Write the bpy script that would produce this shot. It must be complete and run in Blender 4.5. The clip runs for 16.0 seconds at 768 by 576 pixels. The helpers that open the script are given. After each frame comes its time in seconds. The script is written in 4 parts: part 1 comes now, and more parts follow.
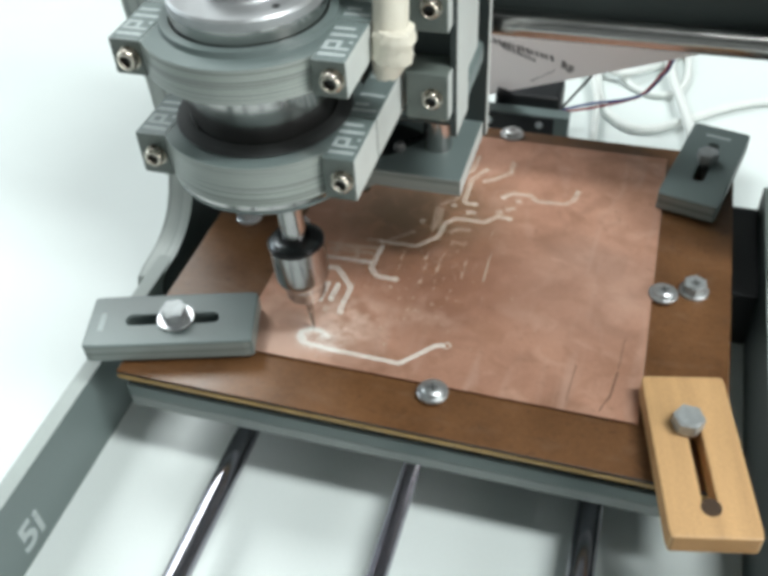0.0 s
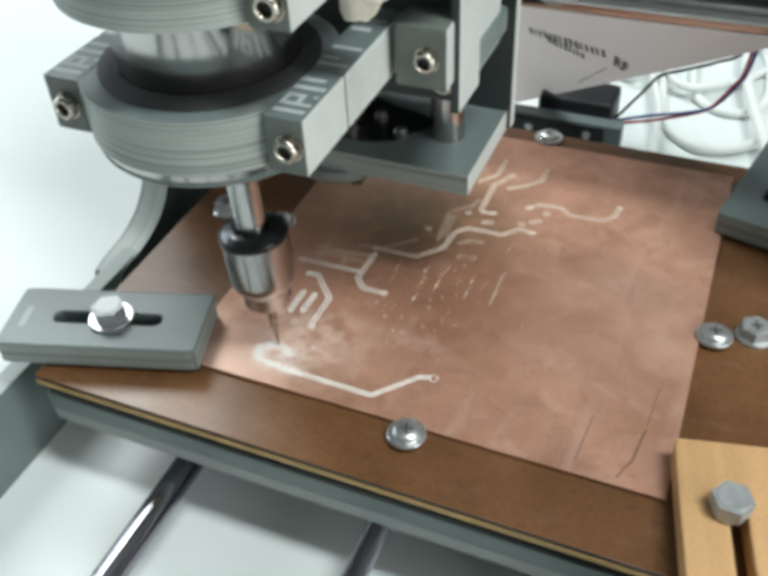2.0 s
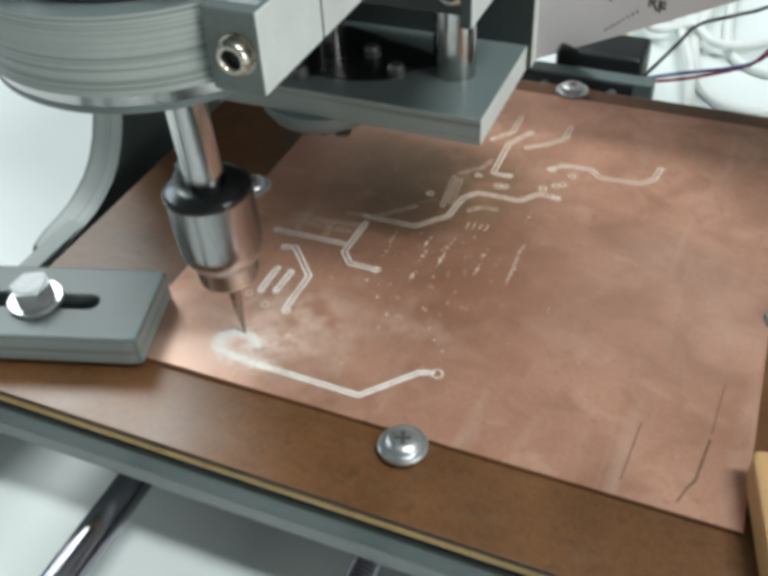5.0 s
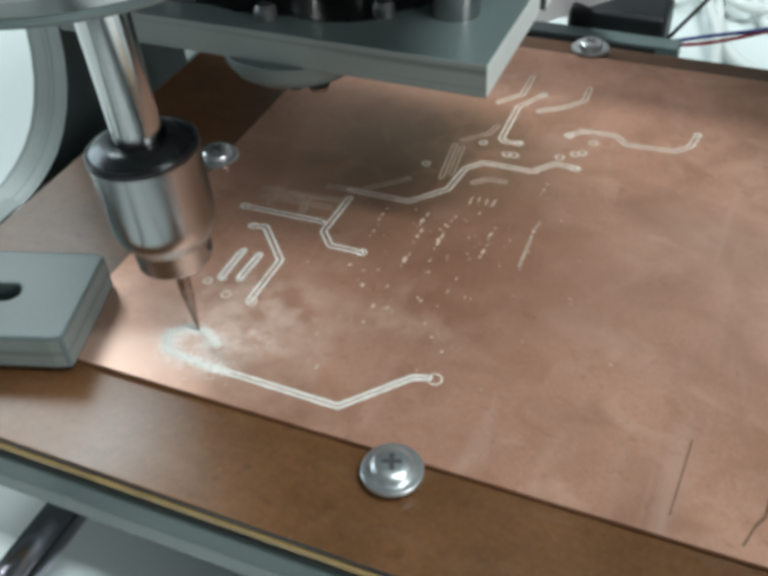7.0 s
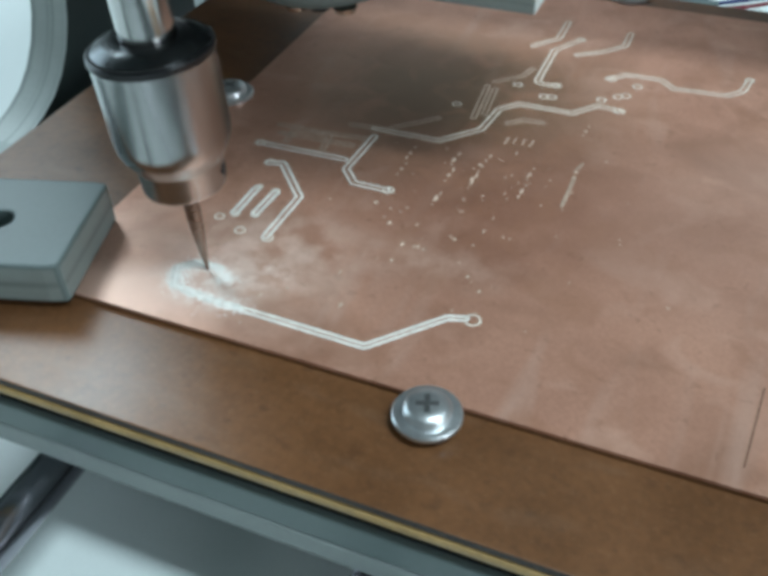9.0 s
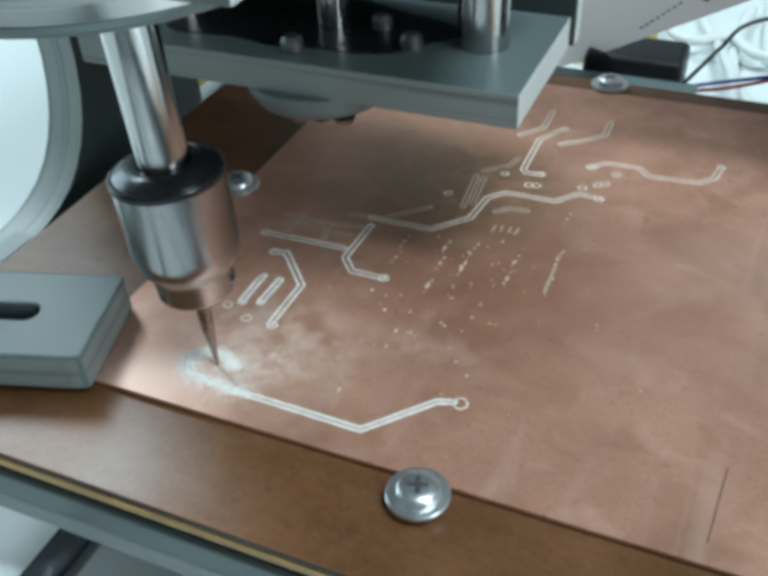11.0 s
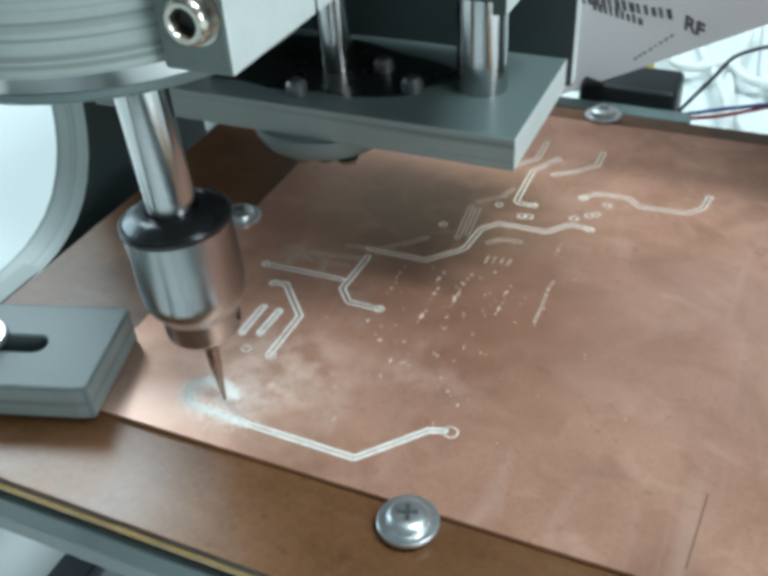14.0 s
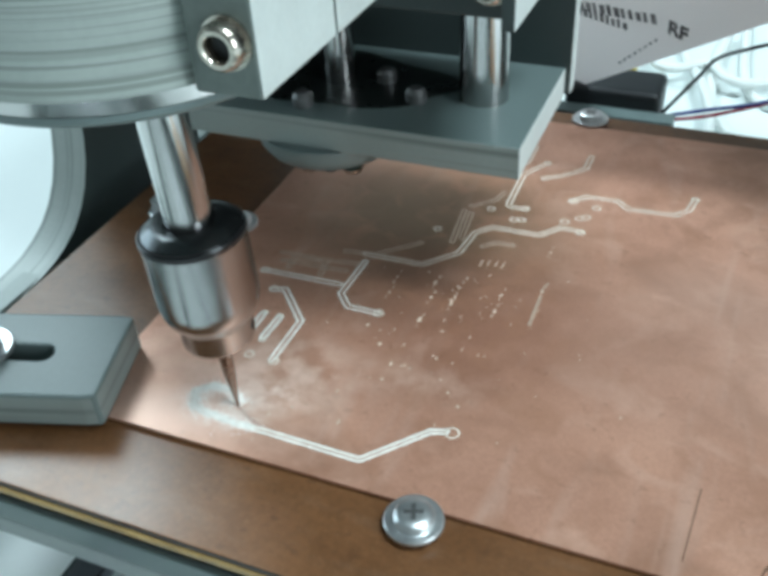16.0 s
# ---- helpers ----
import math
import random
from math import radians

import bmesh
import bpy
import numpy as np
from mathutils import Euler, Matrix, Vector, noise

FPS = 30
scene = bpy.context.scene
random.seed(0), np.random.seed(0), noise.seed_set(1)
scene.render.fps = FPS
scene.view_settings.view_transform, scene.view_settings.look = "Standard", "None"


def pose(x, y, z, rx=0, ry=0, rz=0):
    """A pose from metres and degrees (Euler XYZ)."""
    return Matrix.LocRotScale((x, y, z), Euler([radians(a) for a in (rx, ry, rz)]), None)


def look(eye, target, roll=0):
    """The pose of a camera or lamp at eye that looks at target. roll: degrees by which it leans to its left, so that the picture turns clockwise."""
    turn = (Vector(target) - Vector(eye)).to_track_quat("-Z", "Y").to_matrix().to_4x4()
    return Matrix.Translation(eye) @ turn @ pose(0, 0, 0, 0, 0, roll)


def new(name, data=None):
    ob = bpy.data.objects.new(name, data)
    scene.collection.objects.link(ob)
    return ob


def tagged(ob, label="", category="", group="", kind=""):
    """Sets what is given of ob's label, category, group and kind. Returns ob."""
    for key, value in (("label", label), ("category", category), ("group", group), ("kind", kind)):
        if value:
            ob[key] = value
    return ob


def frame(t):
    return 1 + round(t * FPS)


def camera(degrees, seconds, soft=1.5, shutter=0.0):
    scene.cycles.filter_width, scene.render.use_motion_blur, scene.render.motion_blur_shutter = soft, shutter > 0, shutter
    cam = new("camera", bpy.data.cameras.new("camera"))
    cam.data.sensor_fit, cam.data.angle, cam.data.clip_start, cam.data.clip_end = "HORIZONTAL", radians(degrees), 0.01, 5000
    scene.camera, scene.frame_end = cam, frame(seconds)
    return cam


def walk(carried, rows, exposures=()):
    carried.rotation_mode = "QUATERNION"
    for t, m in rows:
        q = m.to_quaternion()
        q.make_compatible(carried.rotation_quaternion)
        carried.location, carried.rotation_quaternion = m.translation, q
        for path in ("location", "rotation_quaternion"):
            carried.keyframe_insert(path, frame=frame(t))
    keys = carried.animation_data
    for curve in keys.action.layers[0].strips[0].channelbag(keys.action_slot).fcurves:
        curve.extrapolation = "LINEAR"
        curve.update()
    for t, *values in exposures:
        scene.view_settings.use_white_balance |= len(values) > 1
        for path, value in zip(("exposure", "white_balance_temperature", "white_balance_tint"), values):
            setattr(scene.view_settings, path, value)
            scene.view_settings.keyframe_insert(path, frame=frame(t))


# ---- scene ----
cam = camera(47.0, 16.0, soft=4.5)
PATH = [
    (0, (0.05938, -0.01987, 0.34232), (-0.01152, 0.18476, 0.13471), -3.92),
    (0.5, (0.08264, -0.01136, 0.32878), (-0.00329, 0.18989, 0.12357), -3.00),
    (1, (0.08963, -0.00156, 0.31254), (-0.00269, 0.20224, 0.11268), -3.45),
    (1.5, (0.07942, 0.01690, 0.29841), (-0.01549, 0.22240, 0.10152), -3.37),
    (2, (0.07187, 0.03178, 0.28865), (-0.02229, 0.23658, 0.09068), -3.26),
    (2.5, (0.06824, 0.04328, 0.27678), (-0.02522, 0.24661, 0.07696), -3.01),
    (3, (0.05973, 0.05205, 0.26971), (-0.03278, 0.25464, 0.06871), -2.75),
    (3.5, (0.05821, 0.05604, 0.26473), (-0.03509, 0.25935, 0.06482), -2.89),
    (4, (0.05771, 0.05871, 0.25883), (-0.03653, 0.26217, 0.05953), -3.18),
    (6.5, (0.05126, 0.09390, 0.22073), (-0.04249, 0.29904, 0.02292), -3.53),
    (7, (0.04593, 0.09930, 0.21322), (-0.04713, 0.30264, 0.01323), -3.41),
    (7.5, (0.04403, 0.09731, 0.20440), (-0.04692, 0.30305, 0.00591), -2.54),
    (8, (0.04054, 0.10412, 0.19609), (-0.05158, 0.30926, -0.00249), -2.14),
    (8.5, (0.03664, 0.10335, 0.18730), (-0.05674, 0.30705, -0.01217), -2.18),
    (9, (0.03749, 0.10048, 0.18996), (-0.05574, 0.30528, -0.00846), -2.22),
    (9.5, (0.03934, 0.09794, 0.19632), (-0.05786, 0.30667, 0.00400), -3.02),
    (10, (0.03963, 0.09668, 0.19976), (-0.05868, 0.30831, 0.01123), -3.10),
    (12.5, (0.04817, 0.09516, 0.21199), (-0.05312, 0.30933, 0.02795), -3.41),
    (13, (0.04769, 0.09543, 0.21035), (-0.05418, 0.31012, 0.02724), -3.60),
    (13.5, (0.04802, 0.09455, 0.21104), (-0.05425, 0.30974, 0.02873), -3.57),
    (14, (0.04824, 0.09439, 0.21331), (-0.05556, 0.30966, 0.03197), -3.79),
    (14.5, (0.04722, 0.09484, 0.21402), (-0.05569, 0.31049, 0.03262), -3.45),
    (15, (0.04790, 0.09510, 0.21213), (-0.05464, 0.31052, 0.03026), -3.47),
    (15.5, (0.04671, 0.09282, 0.21412), (-0.05489, 0.30887, 0.03247), -3.08),
    (16, (0.04569, 0.08999, 0.21833), (-0.05214, 0.30708, 0.03584), -3.64),
]

# The worktop of the mill slides along y and the spindle carriage along x while the tool cuts.
SLIDE = [(0, 0.0000), (1, 0.0000), (2, 0.0001), (3, 0.0001), (4, 0.0002), (6.5, 0.0004), (7.5, 0.0009), (8.5, 0.0015), (9.5, 0.0025), (10, 0.0034), (12.5, 0.0043), (13.5, 0.0048), (14.5, 0.0049), (15.5, 0.0049), (16, 0.0048)]
TRAVEL = [(0, -0.0535), (1, -0.0533), (2, -0.0526), (3, -0.0523), (4, -0.0523), (6.5, -0.0526), (7.5, -0.0526), (8.5, -0.0524), (9.5, -0.0517), (10, -0.0511), (12.5, -0.0502), (13.5, -0.0488), (14.5, -0.0478), (15.5, -0.0468), (16, -0.0463)]
TOOL_Y = 0.2134


def between(table, t):
    return float(np.interp(t, [r[0] for r in table], [r[1] for r in table]))


EXPOSURES = [(0, -0.06, 6400, 10), (4, -0.10, 6350, 10), (7, -0.23, 6050, 6), (9, -0.22, 5550, 1), (10, -0.22, 5550, 1), (12.5, -0.10, 5600, 2), (16, 0.10, 5600, 0)]
walk(cam, [(t, pose(0, between(SLIDE, t), 0) @ look(eye, target, roll)) for t, eye, target, roll in PATH], EXPOSURES)

# ---- light ----
TABLE, FLOOR, CEIL = 0.02, -0.73, 1.95
world = bpy.data.worlds.new("room_air")
scene.world = world
world.use_nodes = True
world.node_tree.nodes["Background"].inputs[0].default_value = (0.9, 1.0, 1.0, 1)
world.node_tree.nodes["Background"].inputs[1].default_value = 0.3


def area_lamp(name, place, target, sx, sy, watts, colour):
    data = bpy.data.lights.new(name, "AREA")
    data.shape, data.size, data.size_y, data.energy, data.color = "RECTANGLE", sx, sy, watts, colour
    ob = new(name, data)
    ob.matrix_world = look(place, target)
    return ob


# Unseen sources: the back-left one fits the clamp shadows, the others are added.
area_lamp("unseen_ceiling_lamp", (0.85, 0.08, CEIL - 0.08), (0.85, 0.081, 0), 0.9, 0.25, 38, (0.95, 1.0, 0.97))
area_lamp("unseen_ceiling_lamp", (-1.36, 1.30, CEIL - 0.08), (-1.36, 1.301, 0), 1.2, 0.85, 49, (0.95, 1.0, 0.98))
area_lamp("unseen_window_lamp", (-1.95, 0.55, 0.75), (-0.95, 0.45, 0.6), 1.3, 1.1, 15, (0.86, 0.97, 1.0))
area_lamp("unseen_window_lamp", (2.13, -0.55, 0.75), (1.13, -0.45, 0.6), 0.7, 1.1, 24, (1.0, 0.99, 0.96))

# ---- materials ----


def material(name, base, rough=0.5, metal=0.0, vary=0.15, scale=60.0, bump=0.1, fine=900.0, spec=0.5, dark=None):
    """A surface with blotches and fine grain, in object space."""
    m = bpy.data.materials.new(name)
    m.use_nodes = True
    n, l = m.node_tree.nodes, m.node_tree.links
    b = n["Principled BSDF"]
    b.inputs["Roughness"].default_value, b.inputs["Metallic"].default_value = rough, metal
    b.inputs["Specular IOR Level"].default_value = spec
    co = n.new("ShaderNodeTexCoord")
    big = n.new("ShaderNodeTexNoise")
    big.inputs["Scale"].default_value, big.inputs["Detail"].default_value = scale, 6
    small = n.new("ShaderNodeTexNoise")
    small.inputs["Scale"].default_value, small.inputs["Detail"].default_value = fine, 3
    l.new(co.outputs["Object"], big.inputs["Vector"]), l.new(co.outputs["Object"], small.inputs["Vector"])
    ramp = n.new("ShaderNodeValToRGB")
    low = dark or tuple(c * (1 - vary) for c in base)
    ramp.color_ramp.elements[0].color, ramp.color_ramp.elements[0].position = (*low, 1), 0.3
    ramp.color_ramp.elements[1].color, ramp.color_ramp.elements[1].position = (*[min(1, c * (1 + vary * 0.6)) for c in base], 1), 0.72
    mixed = n.new("ShaderNodeMath")
    mixed.operation = "MULTIPLY_ADD"
    mixed.inputs[1].default_value = 0.35
    l.new(small.outputs["Fac"], mixed.inputs[0])
    shift = n.new("ShaderNodeMath")
    shift.operation = "MULTIPLY"
    shift.inputs[1].default_value = 0.65
    l.new(big.outputs["Fac"], shift.inputs[0]), l.new(shift.outputs[0], mixed.inputs[2])
    l.new(mixed.outputs[0], ramp.inputs["Fac"]), l.new(ramp.outputs["Color"], b.inputs["Base Color"])
    wear = n.new("ShaderNodeMath")
    wear.operation = "MULTIPLY_ADD"
    wear.inputs[1].default_value, wear.inputs[2].default_value = 0.25, rough - 0.12
    l.new(big.outputs["Fac"], wear.inputs[0]), l.new(wear.outputs[0], b.inputs["Roughness"])
    if bump:
        bp = n.new("ShaderNodeBump")
        bp.inputs["Strength"].default_value, bp.inputs["Distance"].default_value = bump, 0.0002
        l.new(small.outputs["Fac"], bp.inputs["Height"]), l.new(bp.outputs["Normal"], b.inputs["Normal"])
    return m


def layered(name, base, line, axis=2, period=0.0022):
    """Sawn sheet edges: fine lines stacked along one axis."""
    m = material(name, base, 0.45, vary=0.12)
    n, l = m.node_tree.nodes, m.node_tree.links
    b = n["Principled BSDF"]
    co = n["Texture Coordinate"]
    sep = n.new("ShaderNodeMapping")
    sep.inputs["Scale"].default_value = [6.0 if k != axis else 1.0 / period for k in range(3)]
    l.new(co.outputs["Object"], sep.inputs["Vector"])
    tex = n.new("ShaderNodeTexNoise")
    tex.inputs["Scale"].default_value, tex.inputs["Detail"].default_value = 1.0, 2
    l.new(sep.outputs[0], tex.inputs["Vector"])
    ramp = n.new("ShaderNodeValToRGB")
    ramp.color_ramp.elements[0].position, ramp.color_ramp.elements[1].position = 0.36, 0.5
    l.new(tex.outputs["Fac"], ramp.inputs["Fac"])
    mix = n.new("ShaderNodeMix")
    mix.data_type = "RGBA"
    mix.inputs["A"].default_value = (*line, 1)
    old = b.inputs["Base Color"].links[0].from_socket
    l.new(old, mix.inputs["B"]), l.new(ramp.outputs["Color"], mix.inputs["Factor"])
    l.new(mix.outputs["Result"], b.inputs["Base Color"])
    return m


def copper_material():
    """Copper clad laminate: brushed and tarnished metal with pale milling dust round the cut, some shade and sheen
    painted in.
    """
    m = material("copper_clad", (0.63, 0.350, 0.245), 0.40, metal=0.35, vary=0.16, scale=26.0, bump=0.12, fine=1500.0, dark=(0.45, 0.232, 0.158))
    n, l = m.node_tree.nodes, m.node_tree.links
    b, co = n["Principled BSDF"], n["Texture Coordinate"]

    def mix_in(colour, fac):
        mix = n.new("ShaderNodeMix")
        mix.data_type = "RGBA"
        mix.inputs["B"].default_value = (*colour, 1)
        l.new(b.inputs["Base Color"].links[0].from_socket, mix.inputs["A"])
        l.new(fac, mix.inputs["Factor"]), l.new(mix.outputs["Result"], b.inputs["Base Color"])

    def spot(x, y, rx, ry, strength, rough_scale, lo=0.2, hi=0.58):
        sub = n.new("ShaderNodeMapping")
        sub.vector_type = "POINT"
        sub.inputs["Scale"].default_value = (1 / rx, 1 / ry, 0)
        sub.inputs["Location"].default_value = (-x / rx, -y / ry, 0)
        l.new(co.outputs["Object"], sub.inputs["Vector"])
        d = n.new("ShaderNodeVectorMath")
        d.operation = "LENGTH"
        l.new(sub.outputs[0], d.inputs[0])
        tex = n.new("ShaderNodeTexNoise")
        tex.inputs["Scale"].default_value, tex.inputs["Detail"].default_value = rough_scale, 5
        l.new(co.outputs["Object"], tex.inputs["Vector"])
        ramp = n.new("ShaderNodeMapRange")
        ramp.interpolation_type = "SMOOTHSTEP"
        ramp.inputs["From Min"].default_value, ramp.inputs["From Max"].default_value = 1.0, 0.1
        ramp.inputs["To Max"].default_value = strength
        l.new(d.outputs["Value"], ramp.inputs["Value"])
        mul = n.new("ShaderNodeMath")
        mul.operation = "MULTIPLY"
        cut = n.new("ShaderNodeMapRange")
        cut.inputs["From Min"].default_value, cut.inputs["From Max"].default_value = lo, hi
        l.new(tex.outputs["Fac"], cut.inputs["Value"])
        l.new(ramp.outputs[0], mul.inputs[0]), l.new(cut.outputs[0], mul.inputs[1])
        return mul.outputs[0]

    def smudge(scale, lo, hi, strength, stretch):
        sub = n.new("ShaderNodeMapping")
        sub.inputs["Scale"].default_value = stretch
        l.new(co.outputs["Object"], sub.inputs["Vector"])
        tex = n.new("ShaderNodeTexNoise")
        tex.inputs["Scale"].default_value, tex.inputs["Detail"].default_value, tex.inputs["Distortion"].default_value = scale, 8, 0.8
        l.new(sub.outputs[0], tex.inputs["Vector"])
        cut = n.new("ShaderNodeMapRange")
        cut.inputs["From Min"].default_value, cut.inputs["From Max"].default_value, cut.inputs["To Max"].default_value = lo, hi, strength
        l.new(tex.outputs["Fac"], cut.inputs["Value"])
        return cut.outputs[0]

    mix_in((0.28, 0.14, 0.085), smudge(34, 0.48, 0.70, 0.62, (1, 1, 1)))        # finger marks
    mix_in((0.74, 0.46, 0.35), smudge(52, 0.54, 0.72, 0.55, (1, 1.3, 1)))       # wiped patches
    mix_in((0.66, 0.44, 0.35), smudge(30, 0.56, 0.75, 0.45, (3.5, 0.5, 1)))     # rubbed streaks
    mix_in((0.22, 0.11, 0.06), smudge(330, 0.62, 0.74, 0.4, (1, 1, 1)))        # spots
    mix_in((0.150, 0.090, 0.042), spot(-0.032, 0.100, 0.068, 0.058, 0.92, 30, 0.10, 0.46))      # tarnish, deepened for the shade under the slide plate
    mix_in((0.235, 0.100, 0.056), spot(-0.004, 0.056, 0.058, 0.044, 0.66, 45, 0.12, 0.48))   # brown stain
    mix_in((0.40, 0.20, 0.12), smudge(95, 0.50, 0.68, 0.45, (1, 1, 1)))       # mottling
    mix_in((0.90, 0.66, 0.55), spot(-0.043, 0.025, 0.030, 0.022, 0.65, 170, 0.38, 0.66))    # dust
    mix_in((0.82, 0.58, 0.47), spot(-0.062, 0.010, 0.045, 0.030, 0.7, 40))    # pale dust, with the front corner's sheen painted in
    mix_in((0.95, 0.87, 0.80), spot(-0.0500, 0.0112, 0.0150, 0.0090, 0.70, 330, 0.36, 0.62)) # heap of dust
    mix_in((0.93, 0.74, 0.64), spot(-0.0425, 0.0185, 0.015, 0.0085, 0.85, 300, 0.36, 0.66))  # haze thrown off the cut
    mix_in((0.78, 0.52, 0.41), spot(-0.012, 0.034, 0.034, 0.010, 0.40, 180, 0.40, 0.66))   # swept streak
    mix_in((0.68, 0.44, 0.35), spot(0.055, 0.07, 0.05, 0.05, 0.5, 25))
    return m


def laminate_material():
    """Brown paper laminate with fine speckle and paler scuffs."""
    m = material("brown_laminate", (0.165, 0.075, 0.030), 0.33, vary=0.40, scale=45, bump=0.12, fine=700)
    n, l = m.node_tree.nodes, m.node_tree.links
    b, co = n["Principled BSDF"], n["Texture Coordinate"]
    for colour, scale, lo, hi, most, stretch in (((0.26, 0.15, 0.08), 900, 0.55, 0.74, 0.22, (1, 1, 1)), ((0.05, 0.022, 0.012), 260, 0.58, 0.72, 0.40, (1, 1.6, 1)), ((0.23, 0.15, 0.10), 70, 0.55, 0.75, 0.25, (1, 2.5, 1))):
        sub = n.new("ShaderNodeMapping")
        sub.inputs["Scale"].default_value = stretch
        l.new(co.outputs["Object"], sub.inputs["Vector"])
        tex = n.new("ShaderNodeTexNoise")
        tex.inputs["Scale"].default_value, tex.inputs["Detail"].default_value = scale, 5
        l.new(sub.outputs[0], tex.inputs["Vector"])
        cut = n.new("ShaderNodeMapRange")
        cut.inputs["From Min"].default_value, cut.inputs["From Max"].default_value, cut.inputs["To Max"].default_value = lo, hi, most
        l.new(tex.outputs["Fac"], cut.inputs["Value"])
        mix = n.new("ShaderNodeMix")
        mix.data_type = "RGBA"
        mix.inputs["B"].default_value = (*colour, 1)
        l.new(b.inputs["Base Color"].links[0].from_socket, mix.inputs["A"])
        l.new(cut.outputs[0], mix.inputs["Factor"]), l.new(mix.outputs["Result"], b.inputs["Base Color"])
    return m


def paper_material():
    """Thin paper that lets light through."""
    m = material("paper", (0.86, 0.81, 0.80), 0.75, vary=0.06, scale=20, bump=0.02)
    n, l = m.node_tree.nodes, m.node_tree.links
    thin = n.new("ShaderNodeBsdfTranslucent")
    thin.inputs["Color"].default_value = (0.93, 0.88, 0.87, 1)
    both = n.new("ShaderNodeMixShader")
    both.inputs[0].default_value = 0.62
    l.new(n["Principled BSDF"].outputs[0], both.inputs[1]), l.new(thin.outputs[0], both.inputs[2])
    l.new(both.outputs[0], n["Material Output"].inputs["Surface"])
    return m


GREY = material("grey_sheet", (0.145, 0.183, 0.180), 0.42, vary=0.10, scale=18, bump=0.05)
# For dark parts, and for grey sheet faces coloured as standing in shade.
GREY_DARK_SHADED = material("dark_shaded_grey_sheet", (0.032, 0.044, 0.043), 0.5, vary=0.15, scale=18, bump=0.05)
EDGE = layered("sawn_sheet_edge", (0.35, 0.385, 0.36), (0.20, 0.225, 0.205), period=0.0009)
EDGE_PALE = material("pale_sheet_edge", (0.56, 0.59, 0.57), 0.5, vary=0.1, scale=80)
MARK = material("engraved_mark", (0.42, 0.47, 0.47), 0.7, vary=0.15, scale=200)
BOARD = laminate_material()
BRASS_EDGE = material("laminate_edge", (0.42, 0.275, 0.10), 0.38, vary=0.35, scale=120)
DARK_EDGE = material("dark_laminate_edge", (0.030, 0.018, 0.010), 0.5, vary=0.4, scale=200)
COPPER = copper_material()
GROOVE = material("milled_groove", (0.84, 0.79, 0.72), 0.8, vary=0.25, scale=500, bump=0.3)
SCRATCH = material("dark_scratch", (0.20, 0.10, 0.06), 0.6, vary=0.3, scale=300)
STEEL = material("zinc_steel", (0.68, 0.70, 0.71), 0.34, metal=0.9, vary=0.2, scale=250, bump=0.1)
# Chrome with its base darkened, in place of the dim room it would mirror.
ROD_STEEL = material("darkened_rod_steel", (0.34, 0.33, 0.37), 0.16, metal=1.0, vary=0.04, scale=60, bump=0.0)
HEX_STEEL = material("dull_zinc_hex", (0.44, 0.46, 0.465), 0.55, metal=0.65, vary=0.25, scale=250, bump=0.15)
BIT_STEEL = material("carbide", (0.27, 0.22, 0.19), 0.26, metal=1.0, vary=0.1, scale=200, bump=0.0)
DULL_STEEL = material("dull_steel", (0.22, 0.22, 0.22), 0.4, metal=0.8, vary=0.2, scale=250)
CHROME = material("chrome", (0.50, 0.49, 0.48), 0.16, metal=1.0, vary=0.03, scale=90, bump=0.0)
CHUCK = material("chuck_steel", (0.38, 0.375, 0.37), 0.24, metal=1.0, vary=0.04, scale=40, bump=0.0)
BACK_STEEL = material("dark_chuck_back", (0.10, 0.105, 0.11), 0.24, metal=0.9, vary=0.1, scale=60, bump=0.0)
SEAT = material("shaded_seat", (0.024, 0.026, 0.026), 0.75, vary=0.5, scale=120)
# Flat black that stands for shade in the bed's open gaps.
GAP_SHADE = material("gap_shade", (0.016, 0.017, 0.017), 0.9, vary=0.3, scale=80, spec=0.2)
BRIGHT = material("nickel_bolt", (0.50, 0.46, 0.40), 0.24, metal=1.0, vary=0.2, scale=300, bump=0.05)
BLACK = material("black_plastic", (0.012, 0.013, 0.015), 0.4, vary=0.3, scale=60)
BLACK_STEEL = material("blackened_steel", (0.03, 0.03, 0.032), 0.3, metal=0.5, vary=0.3, scale=90)
WOOD = material("beech_wood", (0.60, 0.36, 0.165), 0.5, vary=0.22, scale=12, bump=0.15)
WOOD_END = material("beech_end_grain", (0.50, 0.28, 0.12), 0.6, vary=0.2, scale=80)
WHITE_TOP = material("white_table", (0.69, 0.74, 0.73), 0.45, vary=0.06, scale=9, bump=0.03)
WALL = material("wall_paint", (0.26, 0.27, 0.265), 0.8, vary=0.05, scale=3, bump=0.05)
FLOOR_M = material("floor_tile", (0.35, 0.34, 0.32), 0.5, vary=0.1, scale=4)
PAPER = paper_material()
INK = material("grey_ink", (0.20, 0.18, 0.185), 0.8, vary=0.3, scale=400)
CREAM = material("cream_plastic", (0.72, 0.68, 0.58), 0.5, vary=0.12, scale=90, bump=0.2)
CABLE = material("white_cable", (0.70, 0.73, 0.71), 0.45, vary=0.06, scale=40)
RED = material("red_wire", (0.30, 0.02, 0.04), 0.4)
BLUE = material("blue_wire", (0.03, 0.045, 0.20), 0.4)
YELLOW = material("yellow_film", (0.60, 0.50, 0.10), 0.35, vary=0.2, scale=120)
PALE_FILM = material("pale_yellow_film", (0.72, 0.66, 0.27), 0.35, vary=0.2, scale=60)
